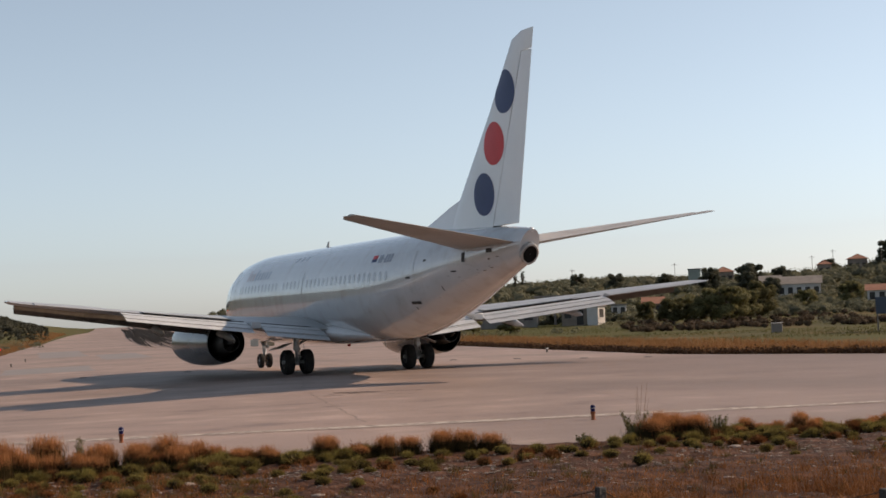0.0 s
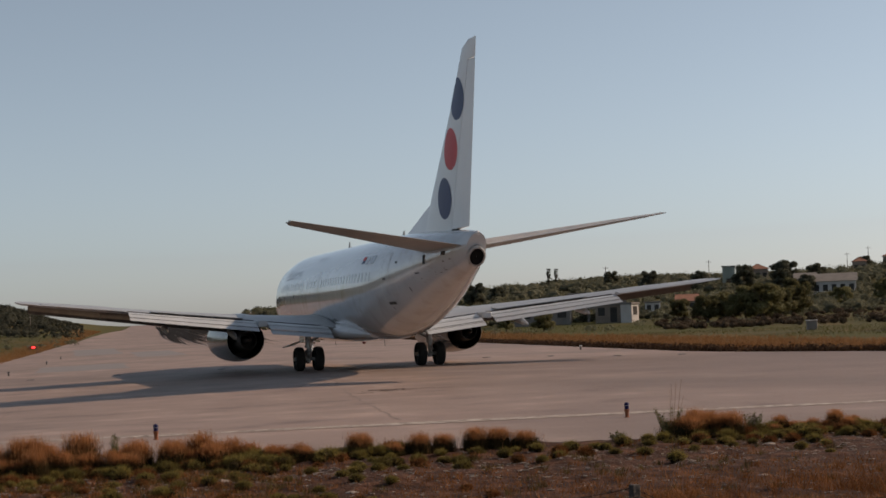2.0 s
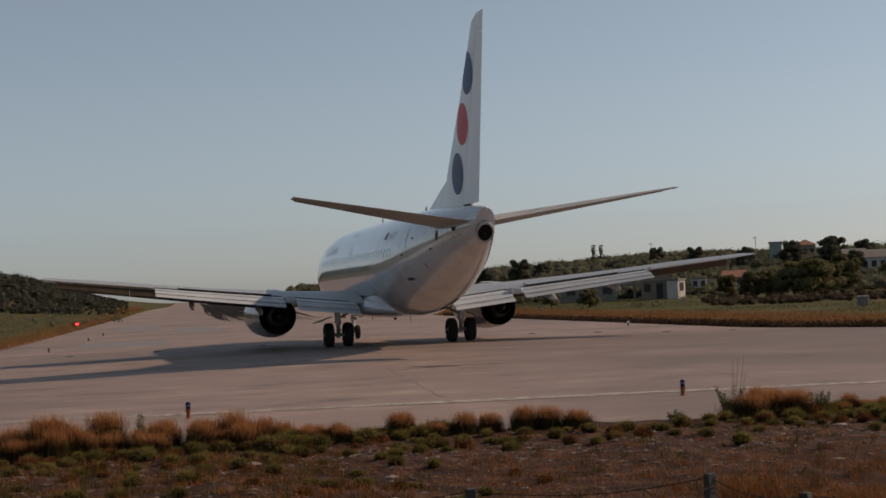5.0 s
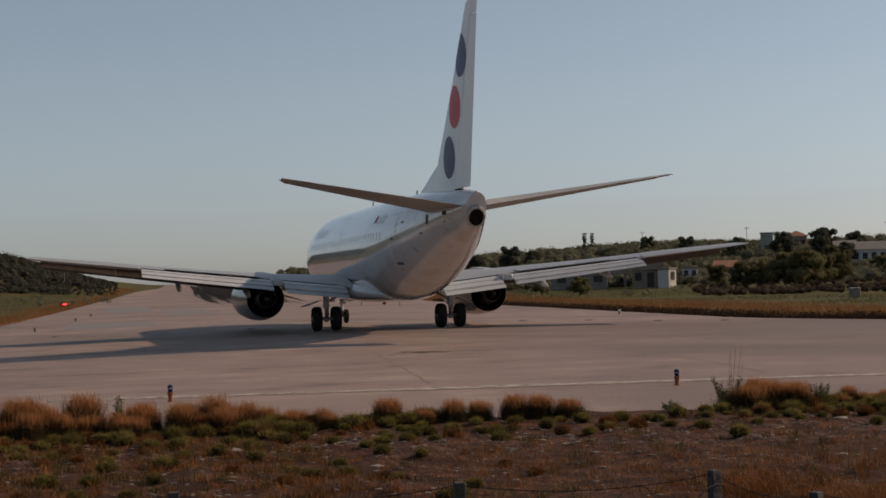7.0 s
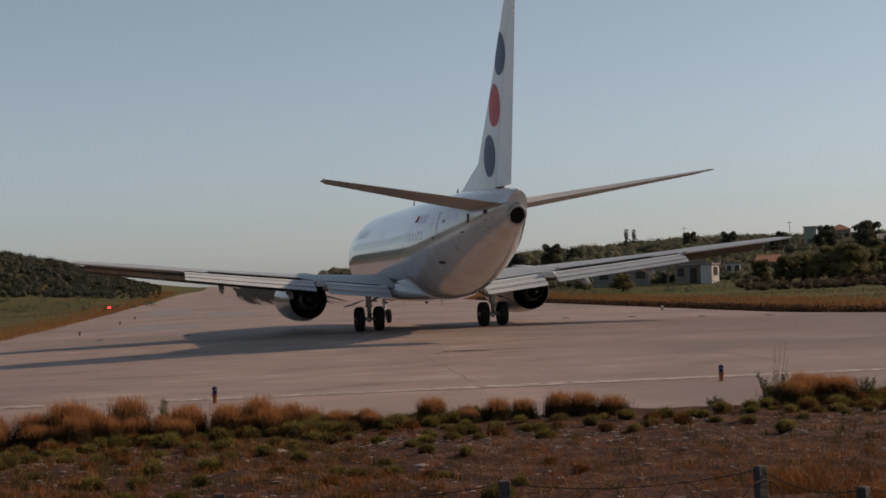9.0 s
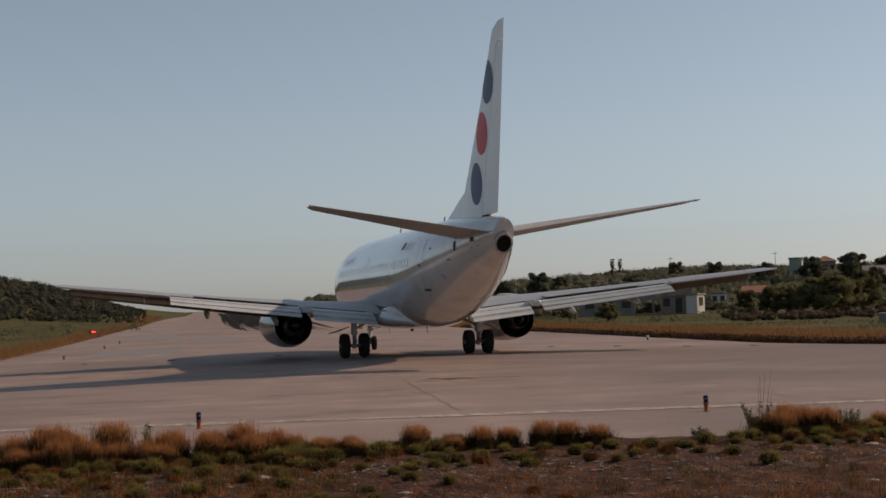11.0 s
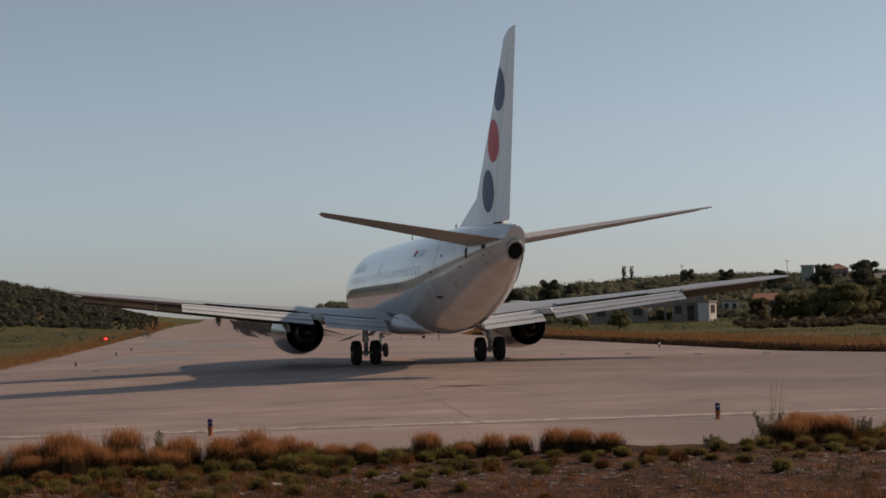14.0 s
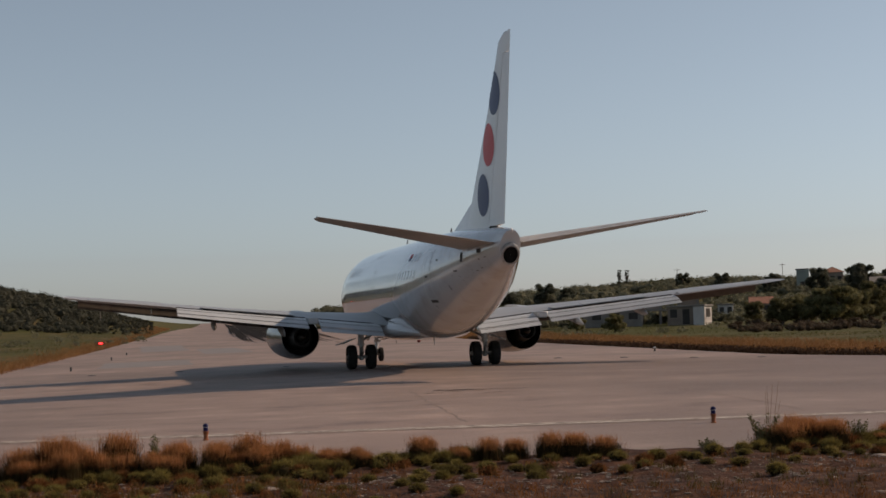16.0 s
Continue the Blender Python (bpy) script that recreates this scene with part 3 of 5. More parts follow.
def wheel_meshes(r, width):
    """Tyre and rim of one wheel, axle along x."""
    w = width / 2
    tyre = turned(bmesh.new(), [(r * 0.52, -w * 0.78), (r * 0.62, -w), (r * 0.86, -w), (r * 0.96, -w * 0.78), (r * 0.985, -w * 0.45), (r * 0.975, -w * 0.40), (r * 0.995, -w * 0.36),
                               (r, 0), (r * 0.995, w * 0.36), (r * 0.975, w * 0.40), (r * 0.985, w * 0.45), (r * 0.96, w * 0.78), (r * 0.86, w), (r * 0.62, w), (r * 0.52, w * 0.78)], "x", 32)
    rim = turned(bmesh.new(), [(0.02, -w * 0.62), (r * 0.22, -w * 0.66), (r * 0.25, -w * 0.4), (r * 0.44, -w * 0.42), (r * 0.53, -w * 0.80), (r * 0.53, w * 0.80), (r * 0.44, w * 0.42),
                              (r * 0.25, w * 0.4), (r * 0.22, w * 0.66), (0.02, w * 0.62)], "x", 24)
    for i in range(8):
        a = 2 * math.pi * i / 8
        rod(rim, (-w * 0.5, r * 0.34 * math.cos(a), r * 0.34 * math.sin(a)), (w * 0.5, r * 0.34 * math.cos(a), r * 0.34 * math.sin(a)), r * 0.035, n=6)
    return tyre, rim


WHEELS = []


def add_wheel(plane, x, y, r, width):
    tyre, rim = wheel_meshes(r, width)
    hub = thing("wheel", "", "")
    hub.parent = plane
    hub.location = (x, y, r)
    part("tyre", tyre, M_TYRE, hub, "black rubber aircraft tyre")
    part("rim", rim, M_RIM, hub, "dark metal wheel rim")
    WHEELS.append((hub, x, y, r))


def build_gear(plane):
    for s in (-1, 1):
        x = s * 2.615
        bm = bmesh.new()
        rod(bm, (x, 0, 0.42), (x, 0, 1.05), 0.075, n=14)
        rod(bm, (x, 0, 0.95), (x, 0.02, 2.0), 0.125, n=14)
        rod(bm, (x, 0, 0.98), (x, 0, 1.06), 0.15, n=14)
        rod(bm, (x - 0.62, 0, 0.50), (x + 0.62, 0, 0.50), 0.07, n=12)
        rod(bm, (x, 0, 0.50), (x, 0, 0.36), 0.09, n=12)
        strut = part("main_gear_leg", bm, M_STEEL, plane, "grey steel main landing gear leg")
        bm = bmesh.new()
        rod(bm, (x, 0.02, 1.15), (x - s * 1.1, 0.1, 1.75), 0.05, n=8)
        part("side_brace", bm, M_STEEL, strut)
        bm = bmesh.new()
        rod(bm, (x, 0, 1.4), (x + s * 0.35, 0.9, 1.85), 0.04, n=8)
        part("drag_brace", bm, M_STEEL, strut)
        bm = bmesh.new()
        for a, b in (((x, -0.13, 0.95), (x, -0.36, 0.72)), ((x, -0.36, 0.72), (x, -0.12, 0.52))):
            rod(bm, (a[0] - 0.06, a[1], a[2]), (b[0] - 0.02, b[1], b[2]), 0.022, n=6)
            rod(bm, (a[0] + 0.06, a[1], a[2]), (b[0] + 0.02, b[1], b[2]), 0.022, n=6)
        part("torque_link", bm, M_STEEL, strut)
        bm = bmesh.new()
        loft(bm, [[(x + s * 0.30, 0.45, 1.22), (x + s * 0.32, 0.45, 1.24), (x + s * 1.02, 0.42, 1.02), (x + s * 1.00, 0.42, 0.99)],
                  [(x + s * 0.24, -0.30, 1.26), (x + s * 0.26, -0.30, 1.28), (x + s * 0.72, -0.28, 1.10), (x + s * 0.70, -0.28, 1.07)]])
        part("gear_door", bm, M_STEEL, strut, "small grey landing gear door")
        for dx in (-0.40, 0.40):
            add_wheel(plane, x + dx, 0, 0.50, 0.37)
    y = 12.45
    bm = bmesh.new()
    rod(bm, (0, y, 0.33), (0, y + 0.08, 1.5), 0.07, n=12)
    rod(bm, (0, y + 0.03, 0.75), (0, y + 0.08, 1.5), 0.10, n=12)
    rod(bm, (-0.30, y, 0.34), (0.30, y, 0.34), 0.05, n=10)
    rod(bm, (0, y + 0.05, 0.95), (0, y + 0.9, 1.4), 0.04, n=8)
    nose = part("nose_gear_leg", bm, M_STEEL, plane, "grey steel nose landing gear leg")
    for s in (-1, 1):
        bm = bmesh.new()
        box(bm, s * 0.40 - 0.015, s * 0.40 + 0.015, y - 0.3, y + 0.9, 1.02, 1.34, 0.01)
        part("gear_door", bm, M_WHITE, nose, "white nose gear door")
        add_wheel(plane, s * 0.20, y, 0.34, 0.20)
    bm = bmesh.new()
    rod(bm, (-0.1, y - 0.1, 1.0), (-0.1, y - 0.22, 1.0), 0.07, n=10)
    rod(bm, (0.1, y - 0.1, 1.0), (0.1, y - 0.22, 1.0), 0.07, n=10)
    part("taxi_light", bm, M_METAL, nose)


FIN = [(4.7, -9.6, -15.0), (5.5, -10.15, -15.18), (6.2, -10.75, -15.37), (8.8, -13.25, -16.04), (10.95, -15.10, -16.58), (11.13, -15.75, -16.63)]


def fin_hinge(z):
    return -13.47 + (z - 5.0) / 5.56 * -2.40


def fin_half(y, z):
    le, te = lerp_table(FIN, z)
    c = le - te
    u = min(1.0, max(0.0, (le - y) / c))
    t = 0.10
    return 5 * t * c * (0.2969 * math.sqrt(u) - 0.126 * u - 0.3516 * u * u + 0.2843 * u ** 3 - 0.1036 * u ** 4) + 0.004


def build_tail(plane):
    levels = (4.7, 5.5, 6.2, 7.0, 8.0, 8.8, 9.6, 10.4)
    bm = bmesh.new()
    rings = []
    for z in levels + (10.48, 10.49, 10.95, 11.13):
        le, te = lerp_table(FIN, z)
        back = fin_hinge(z) + 0.015 if z < 10.485 else te
        ys = [back + (le - back) * 0.5 * (1 - math.cos(math.pi * i / 12)) for i in range(13)]
        r = [(fin_half(y, z), y, z) for y in ys] + [(-fin_half(y, z), y, z) for y in ys[-2::-1]]
        rings.append(r)
    loft(bm, rings)
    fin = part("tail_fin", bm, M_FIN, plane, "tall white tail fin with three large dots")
    bm = bmesh.new()
    rings = []
    for z in (5.0, 6.2, 7.4, 8.8, 10.0, 10.46):
        le, te = lerp_table(FIN, z)
        a = fin_hinge(z) - 0.02
        ys = [te + (a - te) * i / 6 for i in range(7)]
        rings.append([(fin_half(y, z), y, z) for y in ys] + [(-fin_half(y, z), y, z) for y in ys[::-1]])
    loft(bm, rings)
    part("rudder", bm, M_FIN, fin, "white rudder")
    bm = bmesh.new()
    rings = []
    for z in (4.95, 7.5, 10.47):
        h = fin_hinge(z)
        w = fin_half(h, z) * 0.86
        rings.append([(w, h + 0.03, z), (w, h - 0.04, z), (-w, h - 0.04, z), (-w, h + 0.03, z)])
    loft(bm, rings)
    part("rudder_gap", bm, M_SEAM, fin, "dark rudder hinge gap", smooth=False)
    bm = bmesh.new()
    rings = []
    for y, zt, w in ((-6.6, 5.10, 0.03), (-7.6, 5.34, 0.05), (-8.6, 5.60, 0.07), (-9.6, 5.87, 0.085), (-10.6, 6.10, 0.08), (-11.6, 6.14, 0.05)):
        rings.append([(-w * 2.2, y, 4.9), (w * 2.2, y, 4.9), (w * 1.1, y, (zt + 5.1) / 2), (0.025, y, zt), (-0.025, y, zt), (-w * 1.1, y, (zt + 5.1) / 2)])
    loft(bm, rings)
    part("dorsal_fin", bm, M_FIN, fin, "white dorsal fin fillet")
    for y, z, mat, lab in ((-14.60, 9.35, M_BLUE, "large navy blue dot"), (-13.76, 7.73, M_RED, "large bright red dot"), (-12.95, 6.10, M_BLUE, "large navy blue dot")):
        for s in (-1, 1):
            verts, faces = [(s * (fin_half(y, z) + 0.008), y, z)], []
            n, rings_n = 36, 5
            for k in range(1, rings_n + 1):
                for i in range(n):
                    a = 2 * math.pi * i / n
                    zz = z + 0.72 * k / rings_n * math.sin(a)
                    le, te = lerp_table(FIN, zz)
                    yy = min(le - 0.02, y + 0.72 * k / rings_n * math.cos(a))
                    verts.append((s * (fin_half(yy, zz) + 0.008), yy, zz))
            for i in range(n):
                j = (i + 1) % n
                f = (0, 1 + i, 1 + j)
                faces.append(f if s > 0 else f[::-1])
                for k in range(rings_n - 1):
                    f = (1 + k * n + i, 1 + (k + 1) * n + i, 1 + (k + 1) * n + j, 1 + k * n + j)
                    faces.append(f if s > 0 else f[::-1])
            part("painted_dot", (verts, [], faces), mat, fin, lab)
    for s in (-1, 1):
        bm = bmesh.new()
        rings = []
        for x in (0.35, 1.2, 2.6, 4.0, 5.4, 6.15, 6.36):
            k = x / 6.36
            le, te = -11.3 - 4.15 * k, -14.80 - 1.45 * k
            if x > 6.3:
                le -= 0.45
            z = 4.29 + 0.91 * k
            rings.append([(s * x, le - u, z + v) for u, v in foil(le - te, 0.115 if x < 6.3 else 0.05)])
        loft(bm, rings)
        stab = part("tailplane", bm, M_STAB, plane, "grey horizontal tailplane")
        bm = bmesh.new()
        rings = []
        for x in (0.50, 3.4, 6.34):
            k = x / 6.36
            te = -14.80 - 1.45 * k
            rings.append([(s * x, te - 0.02 - u, 4.29 + 0.91 * k + v) for u, v in slab_foil(0.70 - 0.12 * k, 0.05)])
        loft(bm, rings)
        part("elevator", bm, M_STAB, stab, "grey elevator")
        bm = bmesh.new()
        rings = []
        for x in (0.50, 3.4, 6.34):
            k = x / 6.36
            te = -14.80 - 1.45 * k
            rings.append([(s * x, te + 0.01, 4.31 + 0.91 * k), (s * x, te - 0.035, 4.31 + 0.91 * k), (s * x, te - 0.035, 4.28 + 0.91 * k), (s * x, te + 0.01, 4.28 + 0.91 * k)])
        loft(bm, rings)
        part("elevator_gap", bm, M_SEAM, stab, "", smooth=False)


def build_plane():
    plane = thing("airliner", "white twin-engined jet airliner with red and blue dots on its tail", "aeroplane")
    bm = bmesh.new()
    ys = [16.46, 16.38, 16.3, 16.1, 15.9, 15.55, 15.2, 14.8, 14.4, 13.9, 13.4, 12.7, 12.0, 11.0, 10.0] + [10 - 1.3 * i for i in range(1, 10)] + [-3.0, -4.0, -5.0, -5.8, -6.5, -7.2, -8.0, -8.8, -9.5, -10.3, -11.0, -11.8, -12.5, -13.2, -13.8, -14.4, -14.9]
    rings = [hull_ring(y) for y in ys] + [hull_ring(-15.35, lean=0.25), hull_ring(-15.62, lean=0.5, shrink=0.98), hull_ring(-15.74, lean=0.55, shrink=0.90)]
    loft(bm, rings)
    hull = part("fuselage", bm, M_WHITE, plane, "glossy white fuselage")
    # exhaust of the tail turbine, in the slanting end of the cone
    bm = bmesh.new()
    prof = [(0.29, 0.10), (0.29, -0.05), (0.265, -0.055), (0.25, -0.03), (0.18, -0.022), (0.01, -0.02)]
    turned(bm, prof, "y", 24)
    m = pose(0, -15.74, 3.96, 28, 0, 0) @ Matrix.Diagonal((0.82, 1, 1, 1))
    for v in bm.verts:
        v.co = m @ v.co
    # flat disc; the hollow's darkness is put into its black
    part("tail_exhaust", bm, M_HOLE, hull, "tail exhaust, a flat disc blackened for its dark hollow")
    bm = bmesh.new()
    turned(bm, [(0.37, 0.16), (0.385, -0.02), (0.34, -0.045), (0.28, -0.03)], "y", 24)
    for v in bm.verts:
        v.co = m @ v.co
    part("exhaust_ring", bm, M_STEEL, hull, "dull metal ring round the exhaust")
    # belly fairing where the wing meets the hull
    bm = bmesh.new()
    rings = []
    for y, hw, z0, z1 in ((7.0, 1.2, 1.22, 1.9), (5.5, 1.75, 1.14, 2.05), (3.5, 1.93, 1.10, 2.15), (0, 1.93, 1.10, 2.10), (-0.8, 1.87, 1.11, 2.05), (-1.5, 1.74, 1.13, 1.99), (-2.3, 1.52, 1.17, 1.90), (-3.1, 1.26, 1.21, 1.78), (-3.9, 0.90, 1.24, 1.62)):
        n = 24
        rings.append([(hw * math.copysign(abs(math.sin(2 * math.pi * i / n)) ** 0.75, math.sin(2 * math.pi * i / n)), y,
                       (z0 + z1) / 2 + (z1 - z0) / 2 * math.copysign(abs(math.cos(2 * math.pi * i / n)) ** 0.85, math.cos(2 * math.pi * i / n))) for i in range(n)])
    loft(bm, rings)
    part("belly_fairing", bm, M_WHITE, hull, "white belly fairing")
    # cabin windows
    for s in (-1, 1):
        for i in range(37):
            y = -7.58 + 0.494 * i
            if i in (18, 24):
                continue
            zb, zt, hw = hull_at(y)
            verts, n = [], 14
            for k in range(n):
                a = 2 * math.pi * k / n
                dy = 0.118 * math.copysign(abs(math.cos(a)) ** 0.6, math.cos(a))
                dz = 0.172 * math.copysign(abs(math.sin(a)) ** 0.7, math.sin(a))
                verts.append((s * hull_x(y + dy, 3.63 + dz, 0.006), y + dy, 3.63 + dz))
            verts.append((s * hull_x(y, 3.63, 0.006), y, 3.63))
            faces = [(k, (k + 1) % n, n) if s > 0 else ((k + 1) % n, k, n) for k in range(n)]
            part("cabin_window", (verts, [], faces), M_GLASS, hull, "dark cabin window" if i == 0 else "", smooth=False)
    # doors, as outlines with a dark sill
    def door(y0, y1, z0, z1, s, sill=True):
        d = part("door", hull_patch(y0, y1, z0, z1, s, 0.004, 4, 10), M_WHITE, hull, "closed white cabin door")
        w = 0.022
        for a, b, c, e in ((y0 - w, y0 + w, z0, z1), (y1 - w, y1 + w, z0, z1), (y0, y1, z1 - w, z1 + w), (y0, y1, z0 - w, z0 + w)):
            part("door_seam", hull_patch(a, b, c, e, s, 0.008, 2, 8), M_OUTLINE if sill else M_LINE, d)
        if sill:
            part("door_sill", hull_patch(y0 - 0.08, y1 + 0.08, z0 - 0.12, z0 - 0.02, s, 0.012, 2, 2), M_BLACK, d, "dark scuffed door sill")
            part("door_handle", hull_patch((y0 + y1) / 2 - 0.16, (y0 + y1) / 2 + 0.16, z0 + 0.78, z0 + 0.86, s, 0.012, 2, 2), M_BLACK, d, "dark recessed door handle")
    for s in (-1, 1):
        door(-8.95, -9.68, 2.66, 4.40, s)
        door(12.0, 11.2, 2.72, 4.5, s, False)
        door(1.85, 1.35, 3.2, 4.15, s, sill=False)
    # lettering and flag as plain shapes
    for s in (-1, 1):
        for i, (y0, w, h) in enumerate(((-6.55, 0.17, 0.30), (-6.76, 0.17, 0.30), (-6.98, 0.10, 0.06), (-7.13, 0.19, 0.30), (-7.37, 0.19, 0.30), (-7.61, 0.19, 0.30))):
            z0 = 4.12 if h > 0.1 else 4.23
            part("registration_bar", hull_patch(y0, y0 - w, z0, z0 + h, s, 0.007, 1, 2), M_INK, hull, "dark plain registration bar" if i == 0 else "")
        part("flag_red", hull_patch(-5.98, -6.40, 4.28, 4.42, s, 0.007, 2, 2), M_RED, hull, "small painted flag, red stripe")
        part("flag_blue", hull_patch(-5.98, -6.40, 4.17, 4.275, s, 0.007, 2, 2), M_BLUE, hull, "small painted flag, blue stripe")
        rng = random.Random(5)
        y = 9.4
        for i in range(9):
            w = rng.uniform(0.18, 0.30)
            part("title_bar", hull_patch(y, y - w, 4.02, 4.08 + (0.40 if i in (0, 3) else 0.27), s, 0.007, 2, 3), M_TITLE if i > 2 else M_TITLERED, hull, "plain airline title shape" if i == 0 else "")
            y -= w + 0.12
        for i in range(3):
            y = 3.6 - 0.62 * i
            part("roof_dot", hull_patch(y, y - 0.30, 4.62, 4.80, s, 0.007, 2, 2), M_TITLE, hull)
    # cockpit glazing
    for s in (-1, 1):
        for y0, y1 in ((15.05, 14.6), (14.55, 14.05), (14.0, 13.6)):
            zt = hull_at((y0 + y1) / 2)[1]
            part("cockpit_window", hull_patch(y0, y1, zt - 0.75, zt - 0.30, s, 0.008, 3, 3), M_GLASS, hull, "dark cockpit window")
    # aerials and drains
    for y, z, h in ((3.2, 5.18, 0.27), (-6.3, 5.17, 0.20)):
        bm = bmesh.new()
        loft(bm, [[(-0.02, y + 0.14, z), (0.02, y + 0.14, z), (0.02, y - 0.16, z), (-0.02, y - 0.16, z)], [(-0.012, y - 0.12, z + h), (0.012, y - 0.12, z + h), (0.012, y - 0.24, z + h), (-0.012, y - 0.24, z + h)]])
        part("blade_aerial", bm, M_STEEL, hull, "thin blade aerial")
    bm = bmesh.new()
    rod(bm, (0, 6.8, 1.2), (0, 6.7, 0.92), 0.025, 0.012, 6)
    part("drain_mast", bm, M_STEEL, hull)
    bm = bmesh.new()
    rod(bm, (-0.25, -3.6, 1.20), (-0.25, -3.75, 0.96), 0.02, 0.012, 6)
    part("belly_aerial", bm, M_STEEL, hull)
    for y, z, w, h in ((-12.0, 3.55, 0.30, 0.05), (-12.9, 3.75, 0.22, 0.04), (-11.2, 2.95, 0.05, 0.16), (-12.6, 3.30, 0.28, 0.035), (-9.1, 2.35, 0.05, 0.10), (-10.3, 4.0, 0.20, 0.07)):
        part("service_panel", hull_patch(y, y - w, z, z + h, -1, 0.008, 1, 1), M_LINE if h < 0.045 else M_BLACK, hull, "", smooth=False)
    grime = random.Random(14)
    for i in range(26):
        y, z = grime.uniform(-14.6, -9.8), grime.uniform(0.12, 0.45)
        zb, zt, hw = hull_at(y)
        z = zb + (zt - zb) * z
        w, h = grime.uniform(0.04, 0.16), grime.uniform(0.012, 0.05)
        part("stain", hull_patch(y, y - w, z, z + h, -1, 0.006, 1, 1), M_LINE if i % 3 else M_SLAT, hull, "small dark grease stain" if i == 0 else "", smooth=False)
    part("beacon", turned(bmesh.new(), [(0.01, -0.10), (0.06, -0.08), (0.085, 0.0), (0.085, 0.05)], "z", 14, (0, 1.0, 1.10)), M_RED, hull, "small red belly beacon")
    # dark slot below the tailplane root
    for s in (-1, 1):
        part("trim_slot", hull_patch(-12.70, -12.88, 3.86, 4.18, s, 0.010, 1, 3), M_SEAM, hull, "dark vertical trim slot", smooth=False)
        part("trim_vent", hull_patch(-14.05, -14.35, 4.10, 4.24, s, 0.010, 1, 2), M_SEAM, hull, "", smooth=False)
    bm = bmesh.new()
    turned(bm, [(0.02, 0.09), (0.07, 0.06), (0.09, 0.0)], "y", 12, (0, -15.93, 4.72))
    for v in bm.verts:
        v.co.y = -15.93 - (v.co.y + 15.93)
    part("tail_light", bm, M_LENS, hull, "clear tail light")
    for s in (-1, 1):
        build_wing(plane, s)
        build_engine(plane, s)
    build_tail(plane)
    build_gear(plane)
    return plane


PLANE_ROWS = ((0.0, 0.74, -3.80, 8.98), (0.5, 0.60, -3.32, 7.17), (1.0, 0.50, -2.65, 5.28), (1.5, 0.41, -1.95, 3.67), (2.0, 0.32, -1.35, 2.24),
              (2.5, 0.24, -0.80, 1.19), (3.0, 0.19, -0.34, 0.52), (3.5, 0.15, -0.06, 0.22), (4.0, 0.11, -0.03, 0.10), (4.5, 0.06, -0.01, 0.04),
              (5.0, 0.02, 0.0, 0.01), (5.5, 0.0, 0.0, 0.0), (16.0, 0.0, 0.0, 0.0))


def motions():
    walk(airliner, [(t, pose(x, y, 0, 0, 0, a)) for t, x, y, a in PLANE_ROWS])
    # each wheel turns by the way that it rolls
    for hub, wx, wy, r in WHEELS:
        rows, ang, last = [], 0.0, None
        for i in range(0, 29):
            t = i * 0.2
            k = [q for q in PLANE_ROWS if q[0] <= t][-1]
            nx = [q for q in PLANE_ROWS if q[0] > t][0]
            u = (t - k[0]) / (nx[0] - k[0])
            x, y, a = (k[j] + (nx[j] - k[j]) * u for j in (1, 2, 3))
            ca, sa = math.cos(radians(a)), math.sin(radians(a))
            p = Vector((x + wx * ca - wy * sa, y + wx * sa + wy * ca))
            if last is not None:
                d = p - last
                ang += math.degrees((d.x * -sa + d.y * ca) / r)
            last = p
            rows.append((t, pose(wx, wy, r, -ang, 0, 0)))
        rows.append((16.0, rows[-1][1]))
        walk(hub, rows)


# ---- vegetation ----
def leaf_mesh(clumps, size, seed, full=False):
    """Many small leaves on uneven clumps: rows (x, y, z, rx, rz, count)."""
    rng = np.random.RandomState(seed)
    allv, cores = [], []
    for x, y, z, rx, rz, count in clumps:
        d = rng.normal(size=(count, 3))
        d /= np.linalg.norm(d, axis=1)[:, None]
        rad = rng.uniform(0.70, 1.08, count) if full else rng.uniform(0.62, 1.06, count) ** 0.8
        if full:
            cores.append((x, y, z, rx, rz))
        c = np.stack([x + d[:, 0] * rx * rad, y + d[:, 1] * rx * rad, z + d[:, 2] * rz * rad], 1)
        u = rng.normal(size=(count, 3))
        if full:
            u -= 0.75 * (u * d).sum(1)[:, None] * d
        u /= np.linalg.norm(u, axis=1)[:, None]
        w = np.cross(u, d + 0.4 * rng.normal(size=(count, 3)))
        w /= np.linalg.norm(w, axis=1)[:, None] + 1e-6
        s = size * rng.uniform(0.6, 1.4, count)[:, None]
        allv.append(np.stack([c - u * s, c + w * s * 0.55, c + u * s, c - w * s * 0.55], 1))
    v = np.concatenate(allv).reshape(-1, 3)
    n = len(v) // 4
    verts, faces = v.tolist(), np.arange(4 * n).reshape(n, 4).tolist()
    if cores:
        # dense inner foliage of each clump, lumpy and uneven
        bm = bmesh.new()
        bmesh.ops.create_icosphere(bm, subdivisions=1, radius=1.0)
        unit = np.array([tuple(p.co) for p in bm.verts])
        tris = [[p.index for p in f.verts] for f in bm.faces]
        bm.free()
        for x, y, z, rx, rz in cores:
            k = len(verts)
            lump = rng.uniform(0.50, 0.82, len(unit))[:, None]
            verts.extend((unit * lump * (rx, rx, rz) + (x, y, z)).tolist())
            faces.extend([a + k, b + k, c + k] for a, b, c in tris)
    return verts, [], faces


